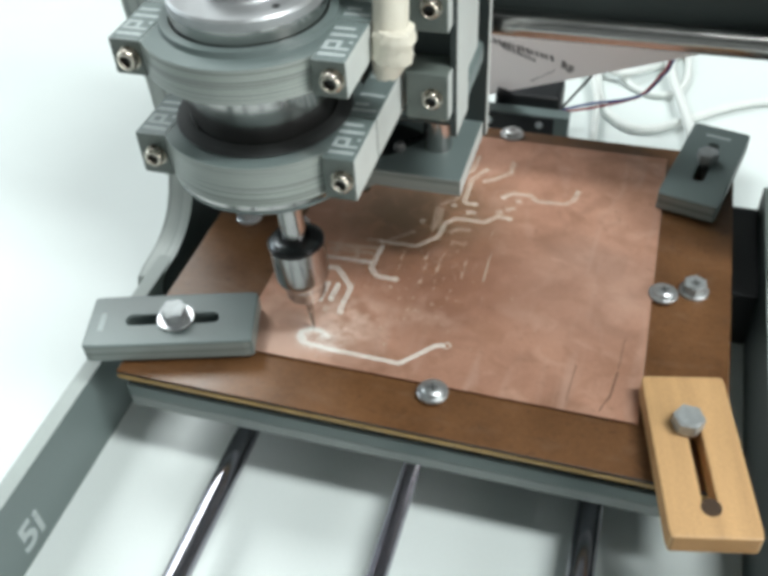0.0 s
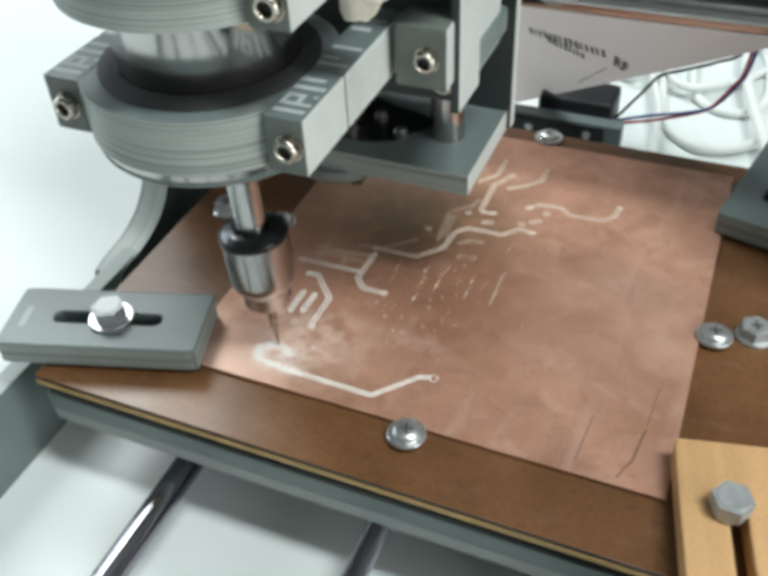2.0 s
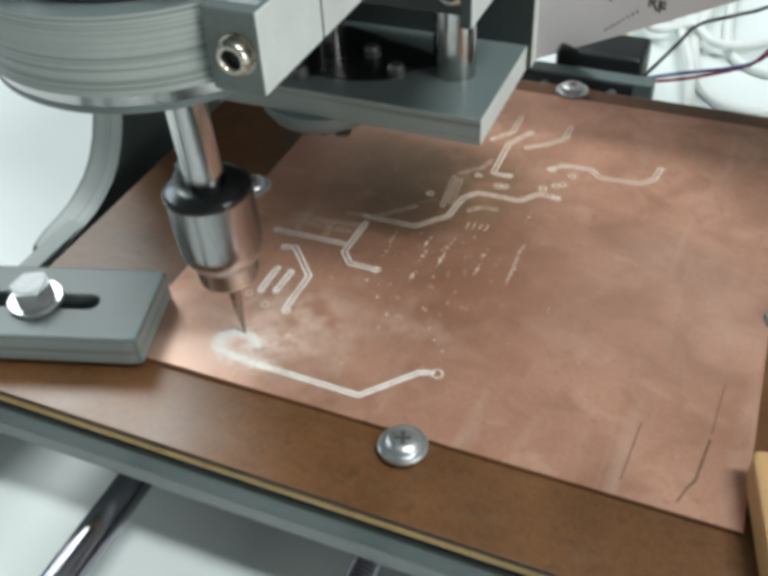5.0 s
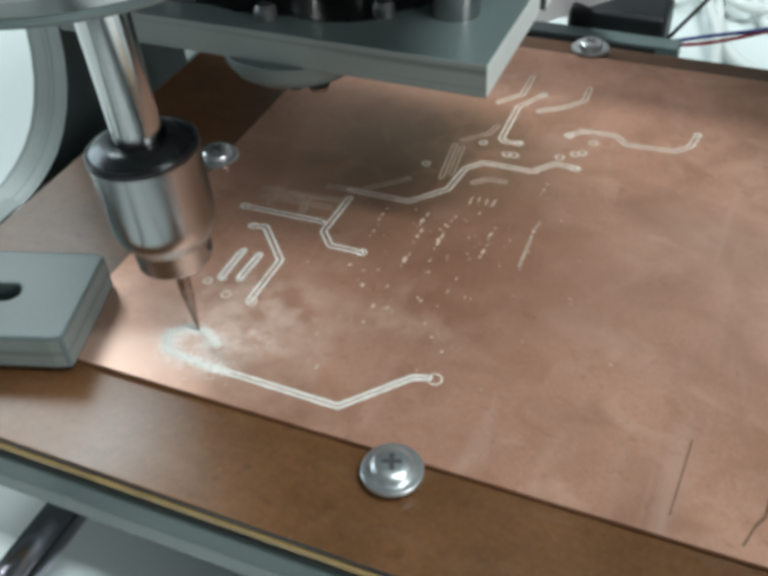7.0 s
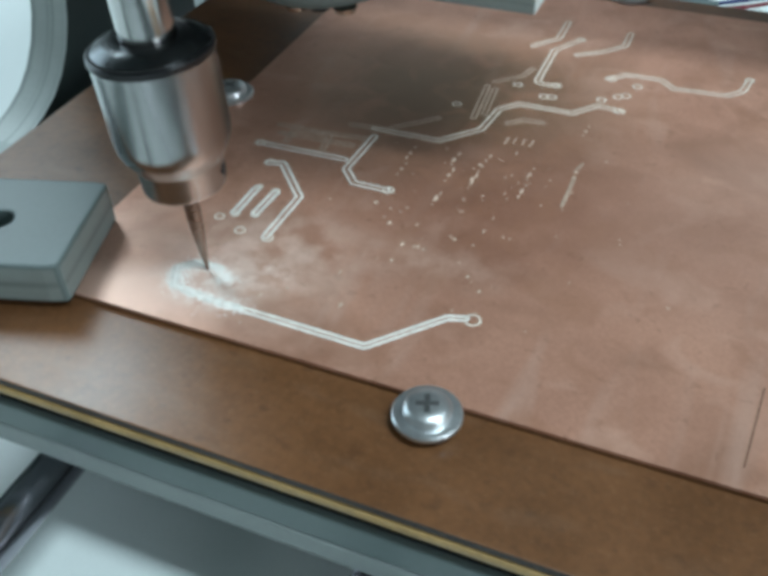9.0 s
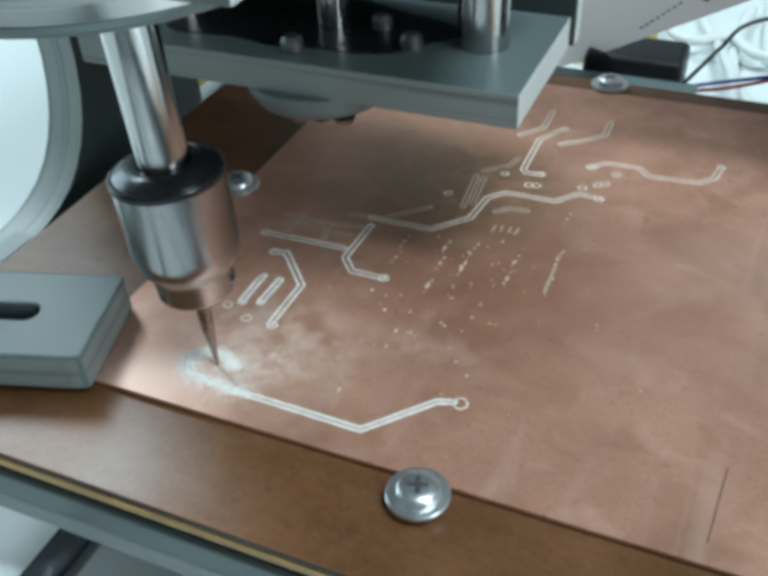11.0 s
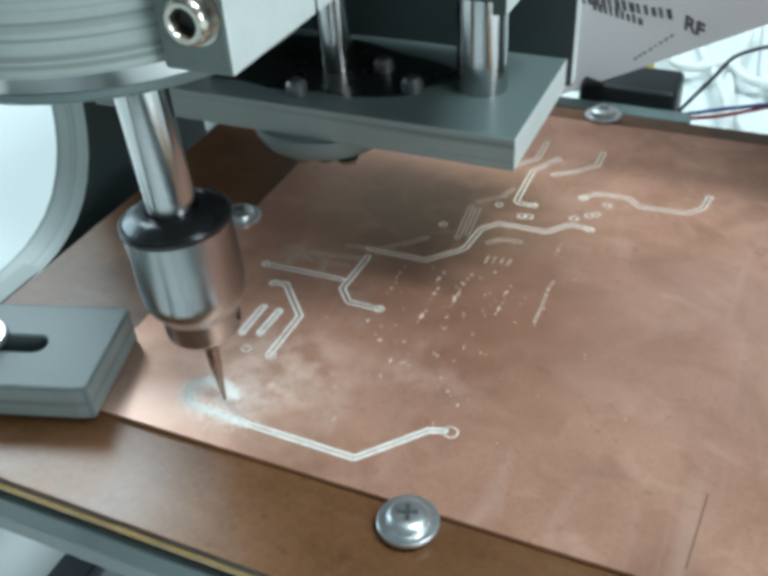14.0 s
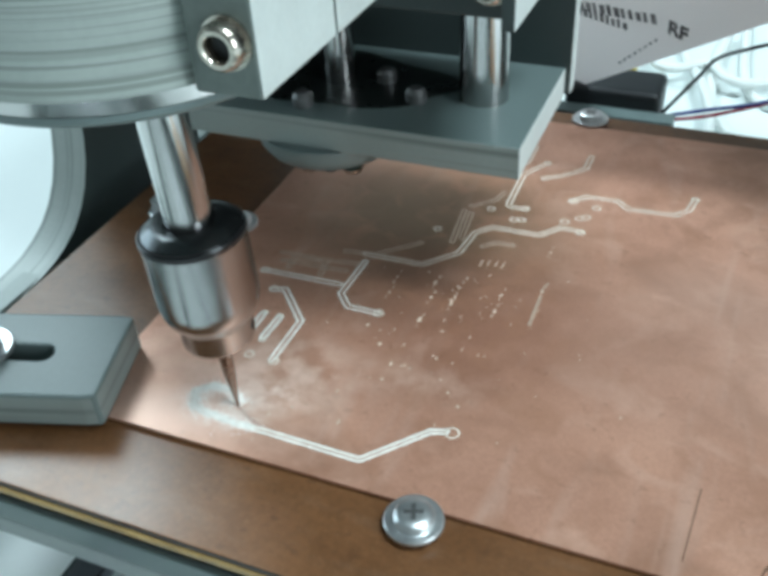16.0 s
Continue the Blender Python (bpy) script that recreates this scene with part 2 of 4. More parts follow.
LAMP_M = material("lamp_housing", (0.8, 0.8, 0.8), 0.5)

# ---- mesh helpers ----


def finish(bm, bevel=0.0, smooth=True, segments=2):
    if bevel:
        sharp = [e for e in bm.edges if len(e.link_faces) == 2 and e.calc_face_angle(0) > 0.6]
        bmesh.ops.bevel(bm, geom=sharp, offset=bevel, segments=segments, affect="EDGES", profile=0.6, clamp_overlap=True)
    bmesh.ops.recalc_face_normals(bm, faces=bm.faces)
    return bm


def part(name, bm, mat, parent=None, label="", at=None, smooth=False):
    """Links a bmesh as one mesh object under a thing or part."""
    me = bpy.data.meshes.new(name)
    bm.to_mesh(me)
    bm.free()
    for mm in mat if isinstance(mat, (list, tuple)) else [mat]:
        me.materials.append(mm)
    if smooth:
        me.polygons.foreach_set("use_smooth", [True] * len(me.polygons))
        me.set_sharp_from_angle(angle=radians(38))
    ob = new(name, me)
    if parent is not None:
        ob.parent = parent
    if at is not None:
        ob.matrix_basis = at
    if label:
        tagged(ob, label)
    return ob


def empty(name, m, label, category, group="", kind=""):
    ob = new(name)
    ob.empty_display_size = 0.01
    ob.matrix_basis = m
    return tagged(ob, label, category, group, kind)


def box(x0, x1, y0, y1, z0, z1, bevel=0.0, segments=2):
    bm = bmesh.new()
    bmesh.ops.create_cube(bm, size=1)
    for v in bm.verts:
        v.co = Vector((x0 if v.co.x < 0 else x1, y0 if v.co.y < 0 else y1, z0 if v.co.z < 0 else z1))
    return finish(bm, bevel, segments=segments)


def lathe(profile, seg=40, closed=False):
    """A turned body round z from (radius, height) pairs."""
    bm = bmesh.new()
    rings = []
    for r, z in profile:
        if r < 1e-7:
            rings.append([bm.verts.new((0, 0, z))])
        else:
            rings.append([bm.verts.new((r * math.cos(2 * math.pi * k / seg), r * math.sin(2 * math.pi * k / seg), z)) for k in range(seg)])
    pairs = list(zip(rings, rings[1:])) + ([(rings[-1], rings[0])] if closed else [])
    for a, b in pairs:
        for k in range(seg):
            j = (k + 1) % seg
            if len(a) == 1 and len(b) == 1:
                continue
            if len(a) == 1:
                bm.faces.new((a[0], b[k], b[j]))
            elif len(b) == 1:
                bm.faces.new((a[k], a[j], b[0]))
            else:
                bm.faces.new((a[k], a[j], b[j], b[k]))
    return finish(bm)


def prism(points, z0, z1, bevel=0.0, hole=None):
    """An upright slab over an outline; hole: an inner outline with as many points, cut right through."""
    bm = bmesh.new()
    lo = [bm.verts.new((x, y, z0)) for x, y in points]
    hi = [bm.verts.new((x, y, z1)) for x, y in points]
    n = len(points)
    for k in range(n):
        j = (k + 1) % n
        bm.faces.new((lo[k], lo[j], hi[j], hi[k]))
    if hole is None:
        bm.faces.new(hi), bm.faces.new(lo[::-1])
    else:
        il = [bm.verts.new((x, y, z0)) for x, y in hole]
        ih = [bm.verts.new((x, y, z1)) for x, y in hole]
        for k in range(n):
            j = (k + 1) % n
            bm.faces.new((il[j], il[k], ih[k], ih[j]))
            bm.faces.new((hi[k], hi[j], ih[j], ih[k])), bm.faces.new((lo[j], lo[k], il[k], il[j]))
    return finish(bm, bevel)


def capsule(cx, cy, length, radius, n=24, angle=0.0):
    """Outline of a slot with round ends along x, n points in step with ring_outline()."""
    pts = []
    for k in range(n):
        a = 2 * math.pi * k / n
        x, y = radius * math.cos(a), radius * math.sin(a)
        x += length / 2 if x > 1e-9 else (-length / 2 if x < -1e-9 else 0)
        pts.append((cx + x * math.cos(angle) - y * math.sin(angle), cy + x * math.sin(angle) + y * math.cos(angle)))
    return pts


def rect_ring(x0, x1, y0, y1, n=24, rc=0.0015):
    """A rectangle's outline with worn round corners and n points, spread so that it pairs with a capsule inside it."""
    cx, cy = (x0 + x1) / 2, (y0 + y1) / 2
    hx, hy = (x1 - x0) / 2, (y1 - y0) / 2
    pts = []
    for k in range(n):
        a = 2 * math.pi * k / n
        c, s = math.cos(a), math.sin(a)
        f = 1 / max(abs(c), abs(s))
        x, y = hx * max(-1, min(1, c * f)), hy * max(-1, min(1, s * f))
        ox, oy = abs(x) - (hx - rc), abs(y) - (hy - rc)
        if ox > 0 and oy > 0:
            k2 = rc / math.hypot(ox, oy)
            x, y = math.copysign(hx - rc + ox * k2, x), math.copysign(hy - rc + oy * k2, y)
        pts.append((cx + x, cy + y))
    return pts


def circle(r, n=48, cx=0, cy=0, a0=0.0, a1=2 * math.pi):
    full = abs(a1 - a0 - 2 * math.pi) < 1e-6
    return [(cx + r * math.cos(a0 + (a1 - a0) * k / (n if full else n - 1)), cy + r * math.sin(a0 + (a1 - a0) * k / (n if full else n - 1))) for k in range(n)]


def tube(points, radius, seg=10, steps=8):
    """A cable along a smooth line through the points."""
    pts = [Vector(p) for p in points]
    line = []
    for k in range(len(pts) - 1):
        p0, p1, p2, p3 = pts[max(k - 1, 0)], pts[k], pts[k + 1], pts[min(k + 2, len(pts) - 1)]
        for s in range(steps):
            u = s / steps
            line.append(0.5 * (2 * p1 + (p2 - p0) * u + (2 * p0 - 5 * p1 + 4 * p2 - p3) * u * u + (3 * p1 - p0 - 3 * p2 + p3) * u ** 3))
    line.append(pts[-1])
    bm = bmesh.new()
    rings, up = [], Vector((0.13, 0.21, 1)).normalized()
    for k, p in enumerate(line):
        d = (line[min(k + 1, len(line) - 1)] - line[max(k - 1, 0)]).normalized()
        side = d.cross(up)
        side = side.normalized() if side.length > 1e-4 else Vector((1, 0, 0))
        top = side.cross(d)
        rings.append([bm.verts.new(p + radius * (math.cos(2 * math.pi * j / seg) * side + math.sin(2 * math.pi * j / seg) * top)) for j in range(seg)])
    for a, b in zip(rings, rings[1:]):
        for j in range(seg):
            bm.faces.new((a[j], a[(j + 1) % seg], b[(j + 1) % seg], b[j]))
    bm.faces.new(rings[0][::-1]), bm.faces.new(rings[-1])
    return finish(bm)


def hexagon(r, a=0.0):
    return [(r * math.cos(a + math.pi * k / 3), r * math.sin(a + math.pi * k / 3)) for k in range(6)]


def cross_cut(r, w, depth_z0, z1):
    """A raised plus for the sunken cross of a screw head."""
    return prism([(-w, -r), (w, -r), (w, -w), (r, -w), (r, w), (w, w), (w, r), (-w, r), (-w, w), (-r, w), (-r, -w), (-w, -w)], depth_z0, z1)


def pan_screw(name, m, label, group, washer=0.0061, head=0.0043, tall=0.0020):
    """A zinc pan-head screw with a cross recess, on its washer."""
    ob = empty(name, m, label, "screw", group)
    part("washer", lathe([(0.0018, 0), (washer, 0), (washer, 0.0007), (washer - 0.0003, 0.001), (0.0018, 0.001)], 36), STEEL, ob, "bright zinc washer", smooth=True)
    dome = part("head", lathe([(head, 0.001), (head, 0.001 + tall * 0.35), (head * 0.93, 0.001 + tall * 0.68), (head * 0.74, 0.001 + tall * 0.90), (head * 0.45, 0.001 + tall), (0, 0.001 + tall * 1.02)], 36), STEEL, ob, "domed zinc head", smooth=True)
    part("cross_recess", cross_cut(head * 0.46, head * 0.11, 0.001 + tall * 0.8, 0.00106 + tall * 1.02), DULL_STEEL, dome, "dark cross recess")
    return ob


def hex_bolt(name, m, label, group, washer=0.0065, flats=0.0047, tall=0.0042):
    """A hex-head bolt with a wide washer."""
    ob = empty(name, m, label, "bolt", group)
    part("washer", lathe([(0.0022, 0), (washer, 0), (washer, 0.0008), (washer - 0.0004, 0.0012), (0.0022, 0.0012)], 40), STEEL, ob, "flat zinc washer", smooth=True)
    part("head", prism(hexagon(flats, 0.3), 0.0012, 0.0012 + tall, 0.0004), HEX_STEEL, ob)
    part("head_face", lathe([(flats * 0.78, 0.0012 + tall), (flats * 0.74, 0.0015 + tall), (flats * 0.4, 0.0014 + tall), (0, 0.0013 + tall)], 24), HEX_STEEL, ob, smooth=True)
    part("shank", lathe([(0, -0.010), (0.0022, -0.010), (0.0022, 0.0012), (0, 0.0012)], 16), STEEL, ob, smooth=True)
    return ob


def socket_bolt(parent, m, name="clamp_bolt", r=0.0034):
    """A nickel bolt with a domed cross head that faces -y of its thing."""
    ob = part(name, lathe([(r * 0.5, 0.0), (r * 1.12, 0.0), (r * 1.12, 0.0006), (r * 0.5, 0.0006)], 28, True), BRIGHT, parent, "nickel clamp bolt with a washer", at=m, smooth=True)
    part("head", lathe([(r * 0.98, 0.0006), (r * 0.98, 0.0020), (r * 0.92, 0.0027), (r * 0.78, 0.0031), (r * 0.60, 0.0031), (r * 0.52, 0.0027), (r * 0.48, 0.0011), (0, 0.0011)], 32), BRIGHT, ob, "round nickel head", smooth=True)
    part("socket", prism(hexagon(r * 0.50, 0.4), 0.0008, 0.0013), BLACK, ob, "dark hexagon socket")
    return ob


# ---- room ----
# The room is out of view; walls, windows and fixtures are added round the lamps.
tagged(part("floor", box(-2, 2.2, -1.8, 2.4, FLOOR - 0.05, FLOOR), FLOOR_M), "plain grey floor under the workbench", "floor", kind="structure")
tagged(part("ceiling", box(-2, 2.2, -1.8, 2.4, CEIL, CEIL + 0.05), WALL), "plain unseen ceiling", "ceiling", kind="structure")
tagged(part("wall_north", box(-2, 2.2, 2.4, 2.5, FLOOR, CEIL), WALL), "plain unseen wall", "wall", kind="structure")
tagged(part("wall_south", box(-2, 2.2, -1.9, -1.8, FLOOR, CEIL), WALL), "plain unseen wall", "wall", kind="structure")


def window_wall(name, x0, x1, y0, y1, label):
    """A wall along y with a window opening from y0 to y1."""
    w = tagged(new(name), label, "wall", kind="structure")
    part("lower_wall", box(x0, x1, -1.8, 2.4, FLOOR, 0.2), WALL, w)
    part("upper_wall", box(x0, x1, -1.8, 2.4, 1.3, CEIL), WALL, w)
    part("side_wall", box(x0, x1, -1.8, y0, 0.2, 1.3), WALL, w)
    part("side_wall", box(x0, x1, y1, 2.4, 0.2, 1.3), WALL, w)


window_wall("wall_west", -2.1, -2, -0.1, 1.2, "plain unseen wall with an added wide window opening")
window_wall("wall_east", 2.2, 2.3, -0.9, -0.2, "plain unseen wall with an added narrow window opening")
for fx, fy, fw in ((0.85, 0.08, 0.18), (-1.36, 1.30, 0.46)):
    fixture = empty("unseen_ceiling_light", pose(fx, fy, CEIL), "long white ceiling light fixture, added out of view", "ceiling light", "ceiling lights")
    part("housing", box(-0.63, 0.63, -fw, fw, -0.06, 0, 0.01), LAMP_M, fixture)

table = empty("workbench", pose(0, 0, 0), "white laminate workbench under the mill", "table")
part("tabletop", box(-1.1, 1.1, -0.5, 1.3, TABLE - 0.03, TABLE, 0.002), WHITE_TOP, table, "glossy white tabletop")
for lx in (-1.0, 1.0):
    for ly in (-0.4, 1.2):
        part("leg", box(lx - 0.03, lx + 0.03, ly - 0.03, ly + 0.03, FLOOR, TABLE - 0.03, 0.003), GREY_DARK_SHADED, table)

# ---- mill frame ----
mill = empty("milling_machine_frame", pose(0, 0, 0), "grey plastic sheet frame of a small desktop mill", "milling machine")
RAIL_TOP = 0.0585


def rail(x0, x1, name, y1=0.44, top=RAIL_TOP):
    # The right rail gets the dark sheet because its inner face is in shade.
    r = part(name, box(x0, x1, -0.12, y1, TABLE, top, 0.0006), [GREY_DARK_SHADED if x0 > 0 else GREY, RAIL_EDGE], mill, "grey side rail with a pale sawn top edge")
    for p in r.data.polygons:
        if p.normal.z > 0.9:
            p.material_index = 1
    return r


RAIL_EDGE = material("rail_edge", (0.34, 0.38, 0.365), 0.5, vary=0.15, scale=40)
left_rail = rail(-0.1520, -0.1445, "side_rail")
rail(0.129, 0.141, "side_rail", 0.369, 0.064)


def lettering(text, size, m, parent, mat, name="lettering", depth=0.0002):
    cu = bpy.data.curves.new(name, "FONT")
    cu.body, cu.size, cu.extrude, cu.align_x, cu.offset = text, size, depth, "CENTER", size * 0.022
    ob = new(name, cu)
    me = bpy.data.meshes.new_from_object(ob)
    bpy.data.objects.remove(ob)
    bpy.data.curves.remove(cu)
    me.materials.append(mat)
    out = new(name, me)
    out.parent = parent
    out.matrix_basis = m
    return out


lettering("5i", 0.020, pose(-0.1444, 0.1164, 0.0270, 90, 0, 90), left_rail, MARK)

# left and right uprights with a hollow front edge
PROFILE = [(0.240, TABLE), (0.240, 0.051), (0.2425, 0.056), (0.249, 0.0578), (0.257, 0.0585), (0.263, 0.0595), (0.269, 0.0615), (0.275, 0.0645), (0.2803, 0.069), (0.2848, 0.075), (0.2882, 0.082), (0.2905, 0.090), (0.2918, 0.099), (0.292, 0.11), (0.2912, 0.13), (0.2895, 0.155), (0.288, 0.18), (0.2875, 0.30), (0.425, 0.30), (0.425, 0.078), (0.356, 0.074), (0.350, 0.068), (0.350, TABLE)]


def upright(x0, x1, name):
    bm = bmesh.new()
    a = [bm.verts.new((x0, y, z)) for y, z in PROFILE]
    b = [bm.verts.new((x1, y, z)) for y, z in PROFILE]
    bm.faces.new(a), bm.faces.new(b[::-1])
    n = len(a)
    for k in range(n):
        f = bm.faces.new((a[k], a[(k + 1) % n], b[(k + 1) % n], b[k]))
        f.material_index = 1
    finish(bm, 0.0005)
    # Shade on the uprights' flat faces is put into their dark colour.
    return part(name, bm, [GREY_DARK_SHADED, EDGE], mill, "curved grey upright with a sawn, streaked front edge", smooth=True)


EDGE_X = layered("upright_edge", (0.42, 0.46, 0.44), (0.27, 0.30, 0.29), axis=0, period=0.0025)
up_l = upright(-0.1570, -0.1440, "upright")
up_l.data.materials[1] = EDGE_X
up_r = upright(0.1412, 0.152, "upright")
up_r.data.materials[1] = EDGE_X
part("cross_beam", box(-0.1440, 0.1412, 0.340, 0.350, 0.1555, 0.29, 0.0008), GREY_DARK_SHADED, mill, "dark grey cross beam")
for ry, rz, rr in ((0.333, 0.158, 0.0055), (0.333, 0.255, 0.0055)):
    part("guide_rod", lathe([(0, -0.149), (rr, -0.149), (rr, 0.141), (0, 0.141)], 32), CHROME, mill, "polished steel guide rod", at=pose(0, ry, rz, 0, 90, 0), smooth=True)
for rx in (-0.0765, 0.0688):
    part("bed_rod", lathe([(0, -0.12), (0.005, -0.12), (0.005, 0.42), (0, 0.42)], 32), ROD_STEEL, mill, "polished steel rod under the bed", at=pose(rx, 0, 0.038, -90, 0, 0), smooth=True)
screw_rod = []
for k in range(int(0.54 / 0.0006)):
    screw_rod.append((0.0036 if k % 2 else 0.0040, -0.12 + k * 0.0006))
part("lead_screw", lathe([(0, -0.12)] + screw_rod + [(0, 0.42)], 16), ROD_STEEL, mill, "threaded lead screw under the bed", at=pose(-0.0035, 0, 0.038, -90, 0, 0), smooth=True)
part("front_beam", box(-0.1445, 0.129, -0.12, -0.108, TABLE, RAIL_TOP, 0.0006), GREY, mill)
# Added block that fills the near-black area beside the right rail.
part("dark_rail_block", box(0.116, 0.129, 0.300, 0.366, TABLE, 0.052, 0.001), BLACK, mill, "near black block added beside the rail")

# ---- motor behind the bed ----
drive = empty("bed_motor", pose(0, 0, 0), "black motor in a grey bracket behind the bed", "motor")
part("bracket", box(-0.05, 0.0250, 0.4300, 0.4390, TABLE, 0.0505, 0.001), GREY, drive, "grey sheet bracket")
part("front_plate", box(-0.045, 0.0165, 0.4285, 0.4300, 0.024, 0.0497, 0.0004), BLACK, drive, "black plate with two screws")
for px in (-0.022, 0.008):
    part("plate_screw", lathe([(0, 0), (0.0022, 0), (0.002, 0.0012), (0, 0.0016)], 16), STEEL, drive, "small bright screw", at=pose(px, 0.4285, 0.0450, 90, 0, 0), smooth=True)
part("motor_body", box(-0.021, 0.0182, 0.4392, 0.4640, TABLE, 0.0572, 0.0035, 4), BLACK, drive, "black motor with rounded corners", smooth=True)

# ---- things on the sliding bed ----
SLIDING = []
EDGE_GREY = material("grey_sheet_edge", (0.27, 0.30, 0.29), 0.45, vary=0.15, scale=60)


def sliding(ob):
    SLIDING.append((ob, ob.matrix_basis.copy()))
    return ob


BX0, BX1, BY0, BY1 = -0.1255, 0.1125, 0.1727, 0.3777
bed = sliding(empty("mill_bed", pose(0, 0, 0), "sliding bed of brown laminate over a grey sheet", "machine bed"))
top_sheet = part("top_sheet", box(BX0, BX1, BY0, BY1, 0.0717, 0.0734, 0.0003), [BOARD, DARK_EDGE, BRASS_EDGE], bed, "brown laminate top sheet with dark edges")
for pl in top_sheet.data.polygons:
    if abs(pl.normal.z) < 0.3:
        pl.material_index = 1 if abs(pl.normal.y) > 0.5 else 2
part("lower_sheet", box(BX0 - 0.0003, BX1 - 0.0005, BY0 - 0.0003, BY1 - 0.0005, 0.0692, 0.0714, 0.0008), [BRASS_EDGE], bed, "laminate sheet with a golden edge")
# This strip and the one over the base sheet imitate shade between the layers.
part("upper_gap_shade", box(BX0 + 0.0012, BX1 - 0.003, BY0 + 0.0012, BY1 - 0.003, 0.0714, 0.0717), GAP_SHADE, bed)
part("base_sheet", box(BX0 + 0.0022, BX1 - 0.002, BY0 + 0.0002, BY1 - 0.002, 0.0583, 0.0652, 0.0005), [GREY], bed, "grey base sheet")
part("base_edge", box(BX0 + 0.0024, BX1 - 0.0022, BY0 + 0.0001, BY1 - 0.0022, 0.0522, 0.0583, 0.0009), [EDGE_GREY], bed, "paler grey lower sheet")
part("base_gap_shade", box(BX0 + 0.003, BX1 - 0.004, BY0 + 0.0016, BY1 - 0.004, 0.0652, 0.0692), GAP_SHADE, bed)
for cx in (-0.0765, 0.0688):
    for cy in (0.215, 0.335):
        part("bearing", box(cx - 0.012, cx + 0.012, cy - 0.014, cy + 0.014, 0.0385, 0.0522, 0.001), BLACK, bed)

CX0, CX1, CY0, CY1, CZ = -0.0832, 0.0804, 0.1959, 0.3664, 0.075
clad = sliding(empty("copper_clad_board", pose(0, CY0, 0.0734), "copper clad circuit board with half-milled traces", "circuit board"))
part("laminate", box(CX0, CX1, 0, CY1 - CY0, 0.0001, 0.0009), BOARD, clad)
part("copper_face", box(CX0, CX1, 0, CY1 - CY0, 0.0009, 0.0016), COPPER, clad, "dull copper face with dust, tarnish and some painted shade and sheen")


# milled traces, in millimetres from the copper board's front edge
TOP = 0.0016


def loop_ribbon(loop, width, z0, z1):
    """A closed groove line of the given width round an outline."""
    bm = bmesh.new()
    n = len(loop)
    rows = []
    for k in range(n):
        a, b, c = Vector(loop[k - 1]), Vector(loop[k]), Vector(loop[(k + 1) % n])
        d = (c - a).normalized() if (c - a).length > 1e-9 else Vector((1, 0))
        nrm = Vector((-d.y, d.x)) * (width / 2) * (1 + 0.25 * noise.noise((b.x * 900, b.y * 900, 0)))
        rows.append([bm.verts.new((*(b + nrm), z0)), bm.verts.new((*(b + nrm * 0.6), z1)), bm.verts.new((*(b - nrm * 0.6), z1)), bm.verts.new((*(b - nrm), z0))])
    for k in range(n):
        p, q = rows[k], rows[(k + 1) % n]
        for j in range(3):
            bm.faces.new((p[j], p[j + 1], q[j + 1], q[j]))
    return finish(bm)


def trace_outline(points, half):
    """The outline at a distance of half round a line of points, with round ends."""
    pts = [Vector(p) for p in points]
    dense = []
    for a, b in zip(pts, pts[1:]):
        steps = max(1, int((b - a).length / 0.0004))
        dense += [a.lerp(b, k / steps) for k in range(steps)]
    dense.append(pts[-1])
    left, right = [], []
    for k, p in enumerate(dense):
        d = (dense[min(k + 1, len(dense) - 1)] - dense[max(k - 1, 0)]).normalized()
        nrm = Vector((-d.y, d.x)) * half
        left.append(p + nrm), right.append(p - nrm)
    cap = lambda c, d: [c + half * Vector((math.cos(a), math.sin(a))) for a in [math.atan2(d.y, d.x) + math.pi / 2 - math.pi * j / 5 for j in range(1, 5)]]
    return [tuple(v) for v in left + cap(dense[-1], (dense[-1] - dense[-2])) + right[::-1] + cap(dense[0], (dense[0] - dense[1]))]


